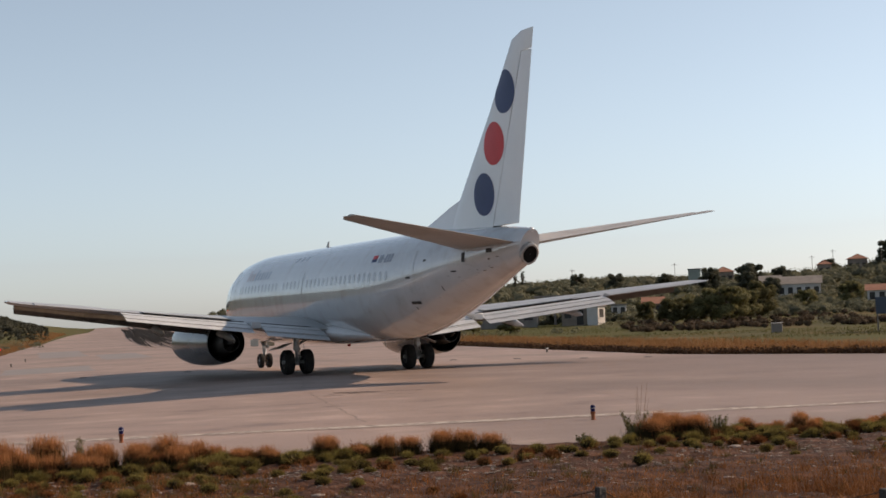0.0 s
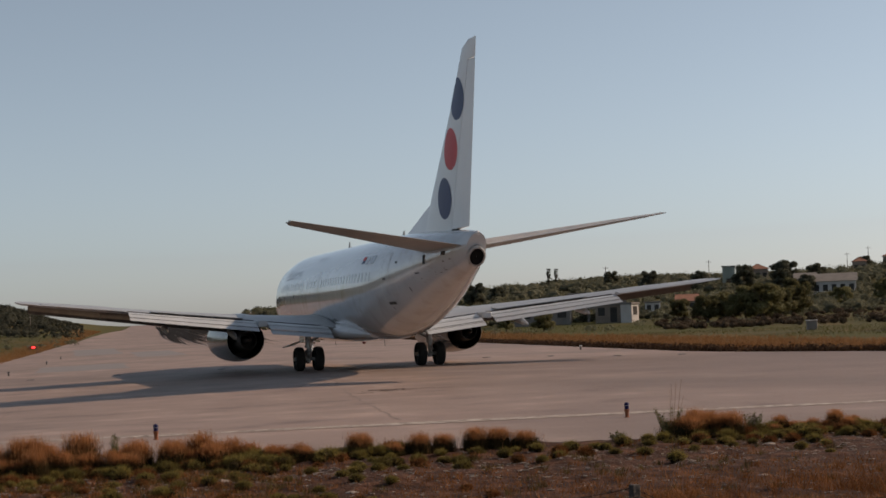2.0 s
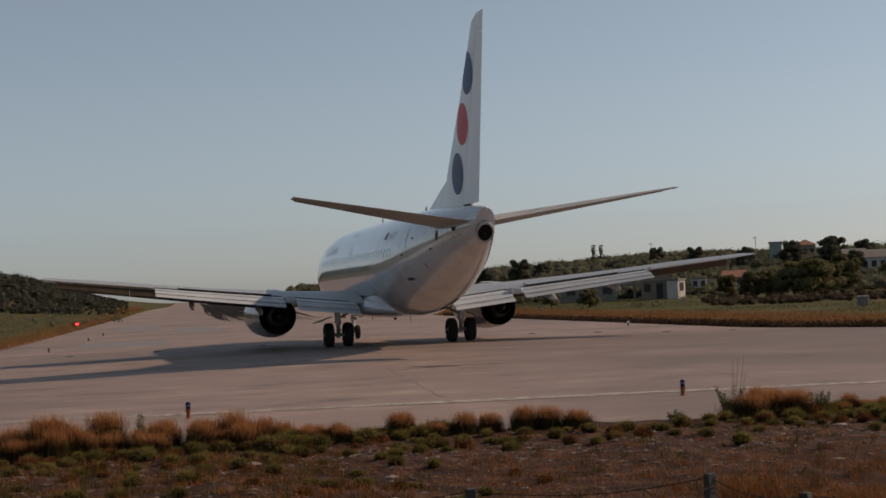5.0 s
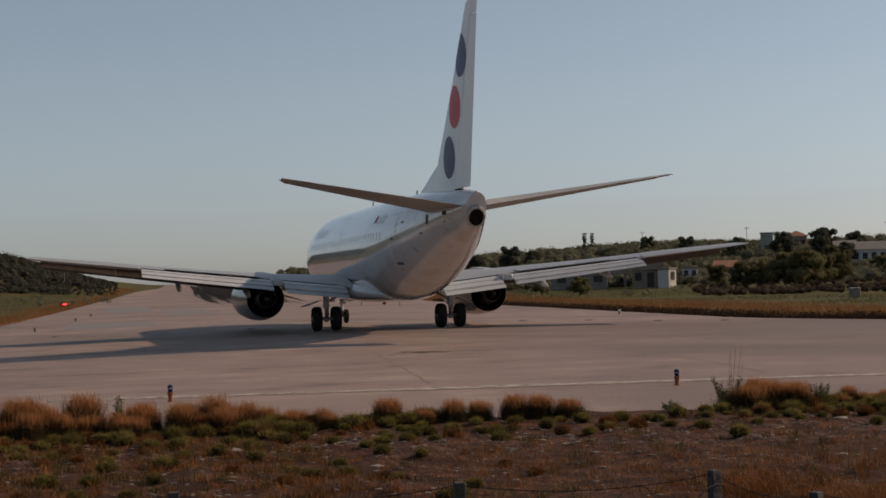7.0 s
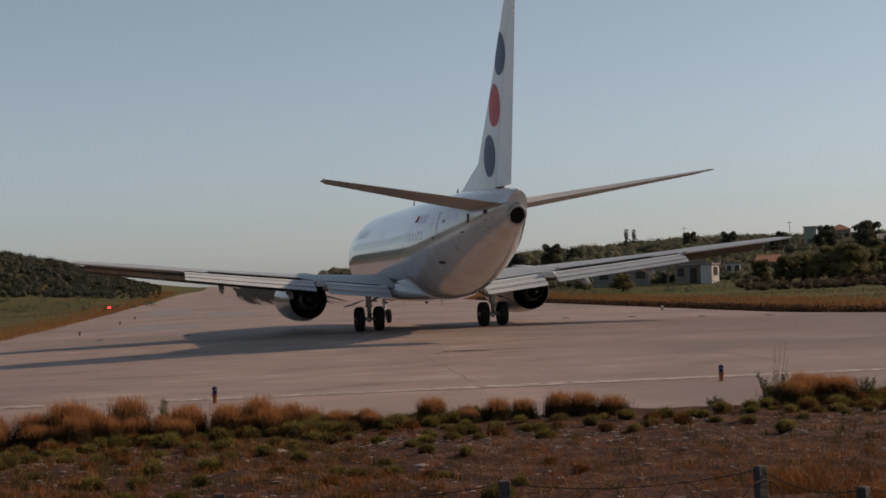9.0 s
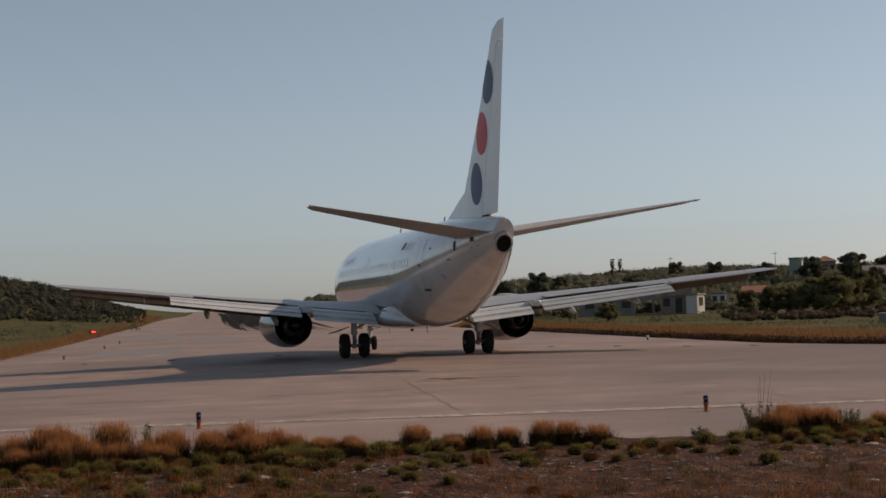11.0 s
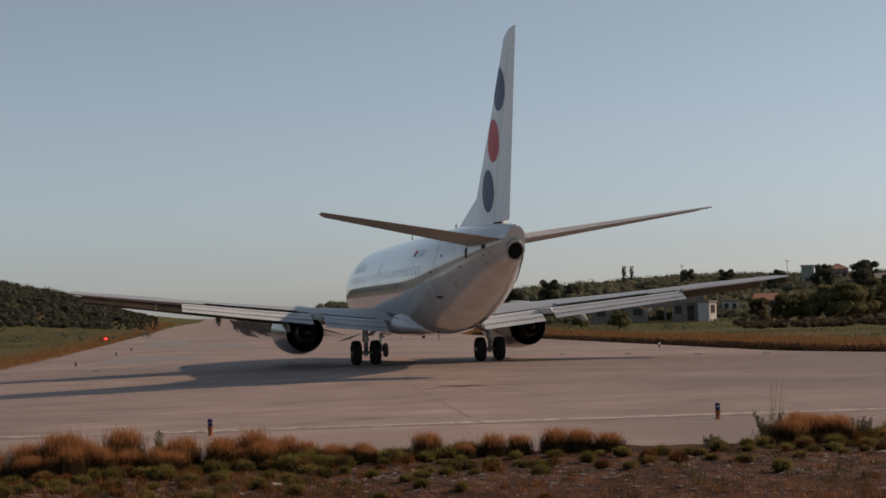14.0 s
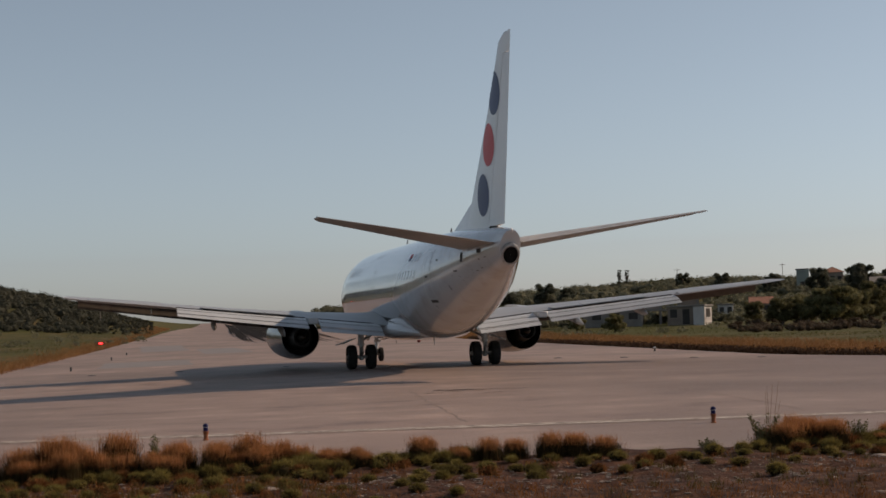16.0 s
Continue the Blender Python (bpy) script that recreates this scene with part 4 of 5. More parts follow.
def blades(points, height, width, seed, lean=0.35, top=0.3):
    """Grass blades: rows of base points; each a bent quad with a pointed tip."""
    rng = np.random.RandomState(seed)
    p = np.asarray(points, float)
    n = len(p)
    a = rng.uniform(0, 2 * np.pi, n)
    side = np.stack([np.cos(a), np.sin(a), np.zeros(n)], 1)
    b = rng.uniform(0, 2 * np.pi, n)
    way = np.stack([np.cos(b), np.sin(b), np.zeros(n)], 1) * (rng.uniform(0, lean, n))[:, None]
    h = (height * rng.uniform(0.45, 1.15, n))[:, None]
    w = (width * rng.uniform(0.6, 1.3, n))[:, None]
    up = np.array([0, 0, 1.0])
    mid = p + up * h * 0.55 + way * h * 0.4
    tip = p + up * h + way * h * (1 + top)
    v = np.stack([p - side * w, p + side * w, mid + side * w * 0.8, mid - side * w * 0.8, tip], 1).reshape(-1, 3)
    f = []
    for i in range(n):
        k = 5 * i
        f.append((k, k + 1, k + 2, k + 3))
        f.append((k + 3, k + 2, k + 4))
    return v.tolist(), [], f


def limb_mesh(height, spread, rng, r=0.16):
    bm = bmesh.new()
    top = (rng.uniform(-0.2, 0.2), rng.uniform(-0.2, 0.2), height * 0.5)
    rod(bm, (0, 0, -0.3), top, r, r * 0.65, 8)
    if spread < 1.5:
        rod(bm, top, (0, 0, height * 0.97), r * 0.65, r * 0.2, 8)
    for i in range(5):
        a = rng.uniform(0, 6.28)
        rod(bm, top, (top[0] + spread * 0.6 * math.cos(a), top[1] + spread * 0.6 * math.sin(a), height * rng.uniform(0.65, 0.9)), r * 0.5, r * 0.12, 6)
    return bm


def tree(kind, height, spread, seed, mat, label, leaf=0.19):
    rng = random.Random(seed)
    t = thing(kind, label, "tree")
    part("trunk", limb_mesh(height, spread, rng, 0.05 * height ** 0.9), M_BARK, t, "", smooth=True)
    clumps = []
    if kind == "cypress":
        for i in range(10):                                 # open tiers round a straight stem
            k = i / 9
            for j in range(5):
                a = rng.uniform(0, 6.28)
                w = spread * (1.05 - 0.62 * k) * rng.uniform(0.4, 1.0)
                clumps.append((w * math.cos(a), w * math.sin(a), height * (0.24 + 0.74 * k) + rng.uniform(-0.28, 0.28), 0.20 * spread + 0.08, height * 0.022, 40))
    else:
        for i in range(30):
            a, q = rng.uniform(0, 6.28), rng.uniform(0.1, 0.95) ** 0.6
            zz = height * rng.uniform(0.20, 0.92)
            shape = math.sqrt(max(0.1, 1 - ((zz / height - 0.52) / 0.50) ** 2))
            clumps.append((spread * q * shape * math.cos(a), spread * q * shape * math.sin(a), zz, spread * rng.uniform(0.22, 0.42), height * rng.uniform(0.09, 0.17), 330))
    part("crown", leaf_mesh(clumps, leaf, seed, True), mat, t, "", smooth=False)
    return t


def place_trees():
    protos = {
        "round": [tree("broadleaf_tree", 6.0, 3.2, 11 + i, M_OLIVE, "rounded olive green broadleaf tree beside the field") for i in range(2)],
        "pine": [tree("pine_tree", 7.0, 3.0, 31 + i, M_PINE, "dark dense pine tree on the hillside", 0.2) for i in range(2)],
        "cypress": [tree("cypress", 6.5, 1.0, 41, M_PINE, "slim open dark conifer on the ridge", 0.14)],
    }
    # bearing, range, kind, size
    rows = [(25.5, 330, "pine", 0.92), (17.42, 400, "cypress", 0.80), (17.68, 402, "cypress", 0.76), (14.82, 330, "pine", 0.72),
            (22.9, 190, "round", 0.50), (23.4, 196, "round", 0.58), (24.2, 192, "round", 0.66), (24.8, 190, "round", 0.72), (25.3, 199, "round", 0.64), (25.8, 205, "round", 0.70),
            (21.9, 205, "round", 0.4), (17.2, 176, "round", 0.36), (15.9, 180, "round", 0.3), (30.2, 400, "pine", 1.0), (28.2, 395, "pine", 0.6), (31.2, 400, "pine", 0.7),
            (26.6, 350, "pine", 0.7), (24.1, 340, "pine", 0.75), (22.6, 345, "pine", 0.6), (20.9, 350, "pine", 0.62), (19.6, 360, "pine", 0.55), (7.4, 300, "pine", 0.34),
            (8.3, 300, "pine", 0.34), (9.4, 310, "pine", 0.36), (13.6, 310, "pine", 0.55), (15.6, 340, "pine", 0.5), (27.4, 250, "round", 0.5), (28.9, 260, "round", 0.6), (26.2, 300, "pine", 0.6)]
    rng = random.Random(9)
    used = set()
    for b, r, kind, k in rows:
        src = protos[kind][rng.randrange(len(protos[kind]))]
        m = pose(*spot(b, r), 0, 0, rng.uniform(0, 360))
        if src.name in used:
            t = copy_thing(src, m)
        else:
            used.add(src.name)
            src.matrix_basis = m
            t = src
        t.scale = (k, k, k * rng.uniform(0.92, 1.1))
        tagged(t, group="trees of the hillside")
    for kind in protos:
        for t in protos[kind]:
            if t.name not in used:
                t.matrix_basis = pose(*spot(rng.uniform(27, 31), 300), 0, 0, 0)


def build_scrub():
    """The maquis on both hills, as one mass of leaf clumps."""
    rng = random.Random(21)
    clumps, west = [], []
    for i in range(7600):
        if rng.random() < 0.70:
            b, r = rng.uniform(6.7, 36), rng.uniform(215, 470)
            if b < 12 and r < 260:
                continue
        else:
            b, r = rng.uniform(-9, 1.3), rng.uniform(285, 475)
        x, y, z = spot(b, r)
        s = (0.36 + 1.05 * rng.random() ** 2.2) * (1.25 if r > 330 else 0.85)
        if 3 < b < 10:
            s *= 0.55
        if b < 2.6:
            s *= 0.85 * min(1.0, 0.15 + (1.4 - b) / 3.5)
        (clumps if b > 3 else west).append((x, y, z + s * 0.55, s * rng.uniform(0.9, 1.5), s * rng.uniform(0.7, 1.05), 100))
    tagged(part("hillside_scrub", leaf_mesh(clumps, 0.18, 5, True), M_LEAF, None, smooth=False), "green evergreen scrub covering the eastern hill", "scrub", kind="stuff")
    tagged(part("maquis_scrub", leaf_mesh(west, 0.16, 7, True), M_MAQUIS, None, smooth=False), "dark grey-green scrub covering the western hill", "scrub", kind="stuff")
    clumps = []
    for i in range(260):
        b, r = rng.uniform(21.4, 36), rng.uniform(158, 180)
        if rng.random() < 0.35:
            b = rng.uniform(21.2, 36)
            r = rng.uniform(170, 215)
        x, y, z = spot(b, r)
        s = rng.uniform(0.2, 0.52)
        clumps.append((x, y, z + s * 0.5, s * rng.uniform(1.0, 1.8), s * rng.uniform(0.6, 0.9), 130))
    tagged(part("field_hedge", leaf_mesh(clumps, 0.13, 6, True), M_HEDGE, None, smooth=False), "brown and reddish hedges along the field edge", "hedge", kind="stuff")


def build_verge_grass():
    """Taller dry grass along both far edges of the runway."""
    rng = random.Random(31)
    pts = []
    for i in range(80000):
        r = -16 + 190 * rng.random() ** 1.6
        s = runway_edges(r)[1] + 0.6 + (abs(rng.gauss(0, 2.0)) if i % 5 < 2 else 12 * rng.random() ** 1.2)
        x, y = runway_xy(s, r)
        pts.append((x, y, land(x, y) - 0.1))
    for i in range(20000):
        r = 8 + 300 * rng.random() ** 1.5
        s = -19.5 - abs(rng.gauss(0, 2.4))
        x, y = runway_xy(s, r)
        pts.append((x, y, land(x, y) - 0.1))
    weeds = []
    for i in range(1500):
        r = -16 + 110 * rng.random() ** 1.5
        x, y = runway_xy(runway_edges(r)[1] + 0.3 + abs(rng.gauss(0, 0.5)), r)
        s = rng.uniform(0.14, 0.36)
        weeds.append((x, y, land(x, y) - 0.05 + s * 0.4, s * 1.5, s * 0.7, 40))
    tagged(part("edge_weeds", leaf_mesh(weeds, 0.055, 12), M_DARKWEED, None, smooth=False), "low dark brown weeds at the pavement edge", "weeds", kind="stuff")
    field = []
    for i in range(42000):
        b = rng.uniform(11, 36) if i % 3 else rng.uniform(-8, 0)
        r = rng.uniform(105, 215) if i % 3 else rng.uniform(110, 300)
        x, y, z = spot(b, r)
        s = x * math.cos(RUN) - y * math.sin(RUN)
        if -21 < s < 17 or noise.noise((x * 0.06, y * 0.06, 2)) < -0.12:
            continue
        field.append((x, y, z - 0.12))
    tagged(part("field_grass", blades(field, 0.24, 0.014, 18, 1.0), M_MEADOW, None, smooth=False), "patches of dry grass in the fields", "grass", kind="stuff")
    bushes = []
    for i in range(170):
        b, r = (rng.uniform(-8, 1.2), rng.uniform(190, 300)) if i % 2 else (rng.uniform(13, 34), rng.uniform(165, 240))
        x, y, z = spot(b, r)
        s = rng.uniform(0.2, 0.55)
        bushes.append((x, y, z + s * 0.4, s * 1.5, s * 0.8, 60))
    tagged(part("field_bushes", leaf_mesh(bushes, 0.12, 19), M_LEAF, None, smooth=False), "small green bushes scattered in the fields", "bushes", kind="stuff")
    tagged(part("runway_verge_grass", blades(pts, 0.40, 0.009, 8, 0.8), M_STRAW, None, smooth=False), "tall dry straw grass along the runway edge", "grass", kind="stuff")


def soil_z(x, y):
    return 0.02 + 0.06 * noise.noise((x * 0.6, y * 0.6, 3)) + 0.045 * noise.noise((x * 2.3, y * 2.3, 7)) + 0.022 * noise.noise((x * 5, y * 5, 1))


def build_foreground():
    # stony strip between the fence and the pavement
    x0, x1, y0, y1, st = -34.0, 18.0, -63.5, -44.0, 0.16
    nx, ny = int((x1 - x0) / st), int((y1 - y0) / st)
    verts = []
    for j in range(ny + 1):
        for i in range(nx + 1):
            x, y = x0 + i * st, y0 + j * st
            gap = -45.32 - 0.063 * x - y          # distance outside the pavement's end
            verts.append((x, y, soil_z(x, y) - 0.06 * ease(0.5, 0.0, gap) - 0.5 * ease(0.0, -0.35, gap)))
    m = nx + 1
    faces = [(j * m + i, j * m + i + 1, (j + 1) * m + i + 1, (j + 1) * m + i) for j in range(ny) for i in range(nx)]
    tagged(part("stony_strip", (verts, [], faces), M_SOIL), "bare red-brown stony soil strip", "soil", kind="structure")
    rng = random.Random(4)
    # loose stones
    base = bmesh.new()
    bmesh.ops.create_icosphere(base, subdivisions=1, radius=1)
    bv = np.array([v.co[:] for v in base.verts])
    bf = [[v.index for v in f.verts] for f in base.faces]
    base.free()
    nr = np.random.RandomState(2)
    av, af = [], []
    for i in range(9000):
        x, y = rng.uniform(-18, 4), rng.uniform(-56, -46.3)
        if rng.random() < 0.4:
            y = rng.gauss(-48.6, 0.9)
        s = 0.005 + 0.019 * rng.random() ** 3
        v = bv * nr.uniform(0.7, 1.3, (len(bv), 1)) * np.array([s * rng.uniform(0.9, 2.6), s * rng.uniform(0.8, 1.6), s * 0.5])
        k = len(bv) * len(av)
        av.append(v + np.array([x, y, soil_z(x, y) + s * 0.2]))
        af += [[q + k for q in f] for f in bf]
    tagged(part("loose_stones", (np.concatenate(av).tolist(), [], af), M_STONE, None, smooth=False), "pale loose limestone pebbles on the soil", "stones", kind="stuff")
    for x, y, s in ((-10.9, -48.6, 0.07), (-5.6, -47.4, 0.06), (-9.6, -50.6, 0.05), (-3.2, -48.1, 0.06), (-4.9, -51.6, 0.05)):
        bm = bmesh.new()
        bmesh.ops.create_icosphere(bm, subdivisions=2, radius=1)
        for v in bm.verts:
            v.co *= 1 + 0.3 * noise.noise(v.co * 1.7 + Vector((x, y, 0)))
            v.co = Vector((v.co.x * s * 1.7, v.co.y * s, v.co.z * s * 0.45))
        ob = part("stone", bm, M_STONE, None, smooth=False)
        ob.location = (x, y, soil_z(x, y) + s * 0.12)
        tagged(ob, "pale flat limestone rock lying on the soil", "stone", "flat rocks")

    # tufts of dry grass
    def tuft(seed, n, spread, h):
        q = random.Random(seed)
        t = thing("grass_tuft", "rust coloured dry grass tuft on the soil", "grass tuft", "dry grass tufts")
        pts = [(q.gauss(0, spread), q.gauss(0, spread * 0.8), -0.02) for i in range(n // 12)]
        part("dry_grass", blades(pts, h, 0.0028, seed, 0.7), M_RUST, t, smooth=False)
        # feathery seed heads in the upper half
        heads = [(q.gauss(0, spread * 1.15), q.gauss(0, spread), h * q.uniform(0.46, 0.80)) for i in range(int(0.8 * n))]
        part("seed_head", blades(heads, h * 0.40, 0.0022, seed + 1, 0.7), M_RUST, t, "fluffy rust coloured plume", smooth=False)
        # leafy base, its colour darkened for the shade among the stems
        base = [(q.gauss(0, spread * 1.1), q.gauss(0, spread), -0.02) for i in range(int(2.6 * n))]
        part("green_base", blades(base, h * 0.84, 0.0035, seed + 2, 0.42), M_BASE, t, "leafy base coloured dark as in its own shade", smooth=False)
        return t
    protos = [tuft(50 + i, 1100, 0.095, 0.28 + 0.03 * i) for i in range(4)]
    spots = [(-8.15, -45.95, 0.70), (-7.76, -46.1, 0.90), (-7.37, -45.95, 0.80), (-6.90, -46.0, 0.90), (-6.56, -46.0, 0.90), (-6.20, -46.15, 0.98)]
    for i in range(60):                                     # the belt by the west end
        spots.append((-15.2 + 5.0 * rng.random() ** 1.15, rng.gauss(-46.0, 0.26), rng.uniform(0.7, 1.15)))
    for i in range(11):                                     # two thick clumps by the stalky weed
        spots.append(((-3.62 if i < 5 else -3.05) + rng.gauss(0, 0.14), rng.gauss(-46.0, 0.16), rng.uniform(0.75, 1.0)))
    for i in range(34):
        spots.append((rng.uniform(-2.7, 5), rng.gauss(-45.95, 0.35), rng.uniform(0.4, 0.66)))
    for i in range(20):
        spots.append((rng.uniform(-24, -15), rng.gauss(-46.0, 0.5), rng.uniform(0.7, 1.05)))
    thin = random.Random(78)
    for i in range(9):
        spots.append((-10.3 + 2.2 * thin.random(), thin.gauss(-46.05, 0.15), thin.uniform(0.5, 0.75)))
    for i, (x, y, k) in enumerate(spots):
        m = pose(x, y, soil_z(x, y) - 0.02, 0, 0, rng.uniform(0, 360))
        t = protos[i] if i < 4 else copy_thing(protos[rng.randrange(4)], m)
        t.matrix_basis = m
        w = k * (0.86 if i < 6 else rng.uniform(0.7, 0.95))
        t.scale = (w, w, k * (rng.uniform(0.95, 1.1) if i < 6 else rng.uniform(0.85, 1.4)))

    # low green cushion shrubs
    def cushion(seed, mat=M_CUSHION):
        """A tussock: fine blades fanning from its root into a ragged dome, over a dense heart coloured dark as in
        shade.
        """
        q = random.Random(seed)
        t = thing("low_shrub", "small olive green cushion shrub on stony soil", "shrub", "cushion shrubs")
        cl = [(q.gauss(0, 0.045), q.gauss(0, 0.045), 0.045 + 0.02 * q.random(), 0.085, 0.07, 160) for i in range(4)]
        part("foliage", leaf_mesh(cl, 0.012, seed, True), M_BASE, t, "dense heart of the shrub, coloured dark as in shade", smooth=False)
        nr = np.random.RandomState(seed)
        n = 2200
        az, el = nr.uniform(0, 2 * np.pi, n), np.arcsin(nr.uniform(0.15, 1.0, n))
        way = np.stack([np.cos(az) * np.cos(el), np.sin(az) * np.cos(el), np.sin(el)], 1)
        off = np.stack([nr.normal(0, 0.042, n), nr.normal(0, 0.042, n), nr.uniform(0.02, 0.07, n)], 1)
        lump = 1 + 0.22 * np.sin(3 * az + seed) * np.cos(2.3 * el)
        tip = off + way * (nr.uniform(0.06, 0.115, n) * lump)[:, None]
        root = off + way * 0.03
        side = np.cross(way, nr.normal(size=(n, 3)))
        side *= (0.0028 / (np.linalg.norm(side, axis=1) + 1e-6))[:, None]
        v = np.stack([root - side, root + side, tip], 1).reshape(-1, 3)
        part("leafage", (v.tolist(), [], np.arange(3 * n).reshape(n, 3).tolist()), mat, t, "fine olive green blades" if mat is M_CUSHION else "fine dry brown blades", smooth=False)
        return t
    cprotos = [cushion(70 + i, M_DRYMAT if i == 5 else M_CUSHION) for i in range(6)]
    cspots = []
    while len(cspots) < 184:
        u = rng.random()
        x = rng.uniform(-14.6, -0.8)
        if u < 0.5:
            y = rng.gauss(-47.0, 0.5)
            if -5.9 < x < -4.2 and y > -46.6:
                continue
        elif u < 0.85:
            y = rng.uniform(-50, -47)
            if x > -9 and rng.random() < 0.62:
                continue
        else:
            y = rng.uniform(-56, -50)
            x = rng.uniform(-16, -8)
        if any(abs(x - a) < 0.27 and abs(y - b) < 0.34 for a, b, k in cspots):
            continue
        cspots.append((x, y, rng.uniform(0.5, 0.95)))
    edge = random.Random(77)                                # taller cushions crowding the pavement's edge
    for i in range(24):
        cspots.append((-10.5 + 2.75 * (i + edge.uniform(-0.4, 0.4)) / 23, -46.0 + edge.gauss(0, 0.16), edge.uniform(0.9, 1.4)))
    for i in range(60):
        cspots.append((-3.7 + 4.6 * edge.random() ** 0.9, -46.5 + edge.gauss(0, 0.36), edge.uniform(0.75, 1.15)))
    for i in range(32):                                     # a row along the foot of the western belt
        cspots.append((-15.0 + 5.4 * edge.random(), -46.75 + edge.gauss(0, 0.22), edge.uniform(0.8, 1.2)))
    for i, (x, y, k) in enumerate(cspots):
        m = pose(x, y, soil_z(x, y) - 0.015, 0, 0, rng.uniform(0, 360))
        t = cprotos[i] if i < 6 else copy_thing(cprotos[rng.randrange(6)], m)
        t.matrix_basis = m
        t.scale = (k, k, k * rng.uniform(0.9, 1.3))

    # many small bleached tufts, thickest on the west side
    small, dry = [], []
    while len(small) + len(dry) < 1100 * 34:
        x, y = rng.uniform(-15, 0), rng.uniform(-57, -46.6)
        if x > -10.0 and rng.random() < 0.78:
            continue
        k = rng.uniform(0.03, 0.075)
        bunch = small if rng.random() < 0.5 else dry
        for j in range(34):
            px, py = x + rng.gauss(0, k), y + rng.gauss(0, k)
            bunch.append((px, py, soil_z(px, py) - 0.012))
    tagged(part("small_green_tufts", blades(small, 0.105, 0.003, 25, 0.7), M_SPRIG, None, smooth=False), "small dull olive grass tufts dotted over the soil", "grass", kind="stuff")
    tagged(part("small_dry_tufts", blades(dry, 0.11, 0.003, 26, 0.8), M_DRYMAT, None, smooth=False), "small brown grass tufts dotted over the soil", "grass", kind="stuff")

    # sparse short straw over the strip, thick near the fence on the east side
    pts = []
    for i in range(60000):
        x, y = rng.uniform(-18, 4), rng.uniform(-60, -46.4)
        k = noise.noise((x * 0.55, y * 0.55, 11)) + (0.55 if y < -50.5 and x > -8.0 else 0.0) + (0.28 if y < -50 else -0.1)
        if k > 0.22:
            pts.append((x, y, soil_z(x, y) - 0.01))
    tagged(part("short_straw", blades(pts, 0.075, 0.0035, 15, 1.0), M_DRYMAT, None, smooth=False), "short dry straw among the stones", "grass", kind="stuff")
    pts = []
    for i in range(46000):
        x, y = rng.uniform(-8.2, 2), rng.gauss(-55.2, 1.1)
        if noise.noise((x * 0.8, y * 0.8, 5)) > -0.1 + 0.45 * ease(-5.5, -8.2, x):
            pts.append((x, y, soil_z(x, y) - 0.01))
    tagged(part("fence_grass", blades(pts, 0.22, 0.003, 16, 1.1), M_DRYMAT, None, smooth=False), "tall rust coloured dry grass by the fence", "grass", kind="stuff")

    # leafy weeds, one with tall bare stalks
    def weed(x, y, h, n, stalks, seed, sprawl=0.45):
        q = random.Random(seed)
        t = thing("weed", "green leafy weed" + (" with tall dry stalks" if stalks else " growing at the pavement edge"), "weed", at=pose(x, y, soil_z(x, y) - 0.02))
        for i in range(n):
            bm = bmesh.new()
            a, l = q.uniform(0, 6.28), q.uniform(0.5, 1.0) * h
            tip = (sprawl * l * math.cos(a), sprawl * l * math.sin(a), l)
            rod(bm, (0.03 * math.cos(a), 0.03 * math.sin(a), 0), tip, 0.006, 0.003, 5)
            st = part("stem", bm, M_STALK, t)
            part("leaves", leaf_mesh([(tip[0] * k, tip[1] * k, tip[2] * k, 0.04, 0.05, 22) for k in (0.4, 0.6, 0.8, 1.0)], 0.013, seed + i), M_WEED, st, smooth=False)
        for i in range(stalks):
            bm = bmesh.new()
            rod(bm, (q.uniform(-0.1, 0.1), q.uniform(-0.1, 0.1), 0), (q.uniform(-0.18, 0.30), q.uniform(-0.1, 0.1), q.uniform(0.6, 0.95)), 0.0042, 0.002, 5)
            part("stalk", bm, M_STALK, t, "thin tall dry stalk" if i == 0 else "")
    weed(-4.66, -46.0, 0.12, 10, 0, 1, 1.3)
    weed(-3.86, -46.0, 0.46, 18, 5, 2)
    weed(-2.45, -45.9, 0.36, 16, 0, 3)
    weed(-12.1, -45.9, 0.56, 16, 0, 4, 0.10)

    # wire fence nearest the camera
    fence = thing("wire_fence", "old barbed wire fence with concrete posts in dry grass", "fence")
    posts = []
    for b, r, h in ((25.01, 10.5, 0.53), (21.64, 10.5, 0.664), (12.86, 10.5, 0.615), (3.0, 10.6, 0.60), (-8.0, 10.8, 0.6), (33.0, 10.7, 0.6)):
        x, y = OX + r * math.sin(radians(b)), OY + r * math.cos(radians(b))
        bm = bmesh.new()
        box(bm, -0.034, 0.034, -0.034, 0.034, -0.15, h, 0.006)
        ob = part("post", bm, M_POST, fence, "rough grey concrete post", smooth=False)
        ob.location = (x, y, 0)
        ob.rotation_euler = (rng.uniform(-0.03, 0.03), rng.uniform(-0.02, 0.02), rng.uniform(0, 0.6))
        posts.append((b, x, y, h))
    posts.sort()
    for lift, sag in ((-0.02, 0.07), (-0.24, 0.05), (-0.44, 0.04)):
        for (ba, xa, ya, ha), (bb, xb, yb, hb) in zip(posts, posts[1:]):
            bm = bmesh.new()
            n, prev = 12, None
            for i in range(n + 1):
                k = i / n
                p = Vector((xa + (xb - xa) * k, ya + (yb - ya) * k, (ha + (hb - ha) * k) + lift - sag * 4 * k * (1 - k)))
                if prev is not None:
                    rod(bm, prev, p, 0.0036, n=5)
                    q = (prev + p) / 2
                    rod(bm, q + Vector((-0.012, 0, -0.012)), q + Vector((0.012, 0, 0.012)), 0.0016, n=4)
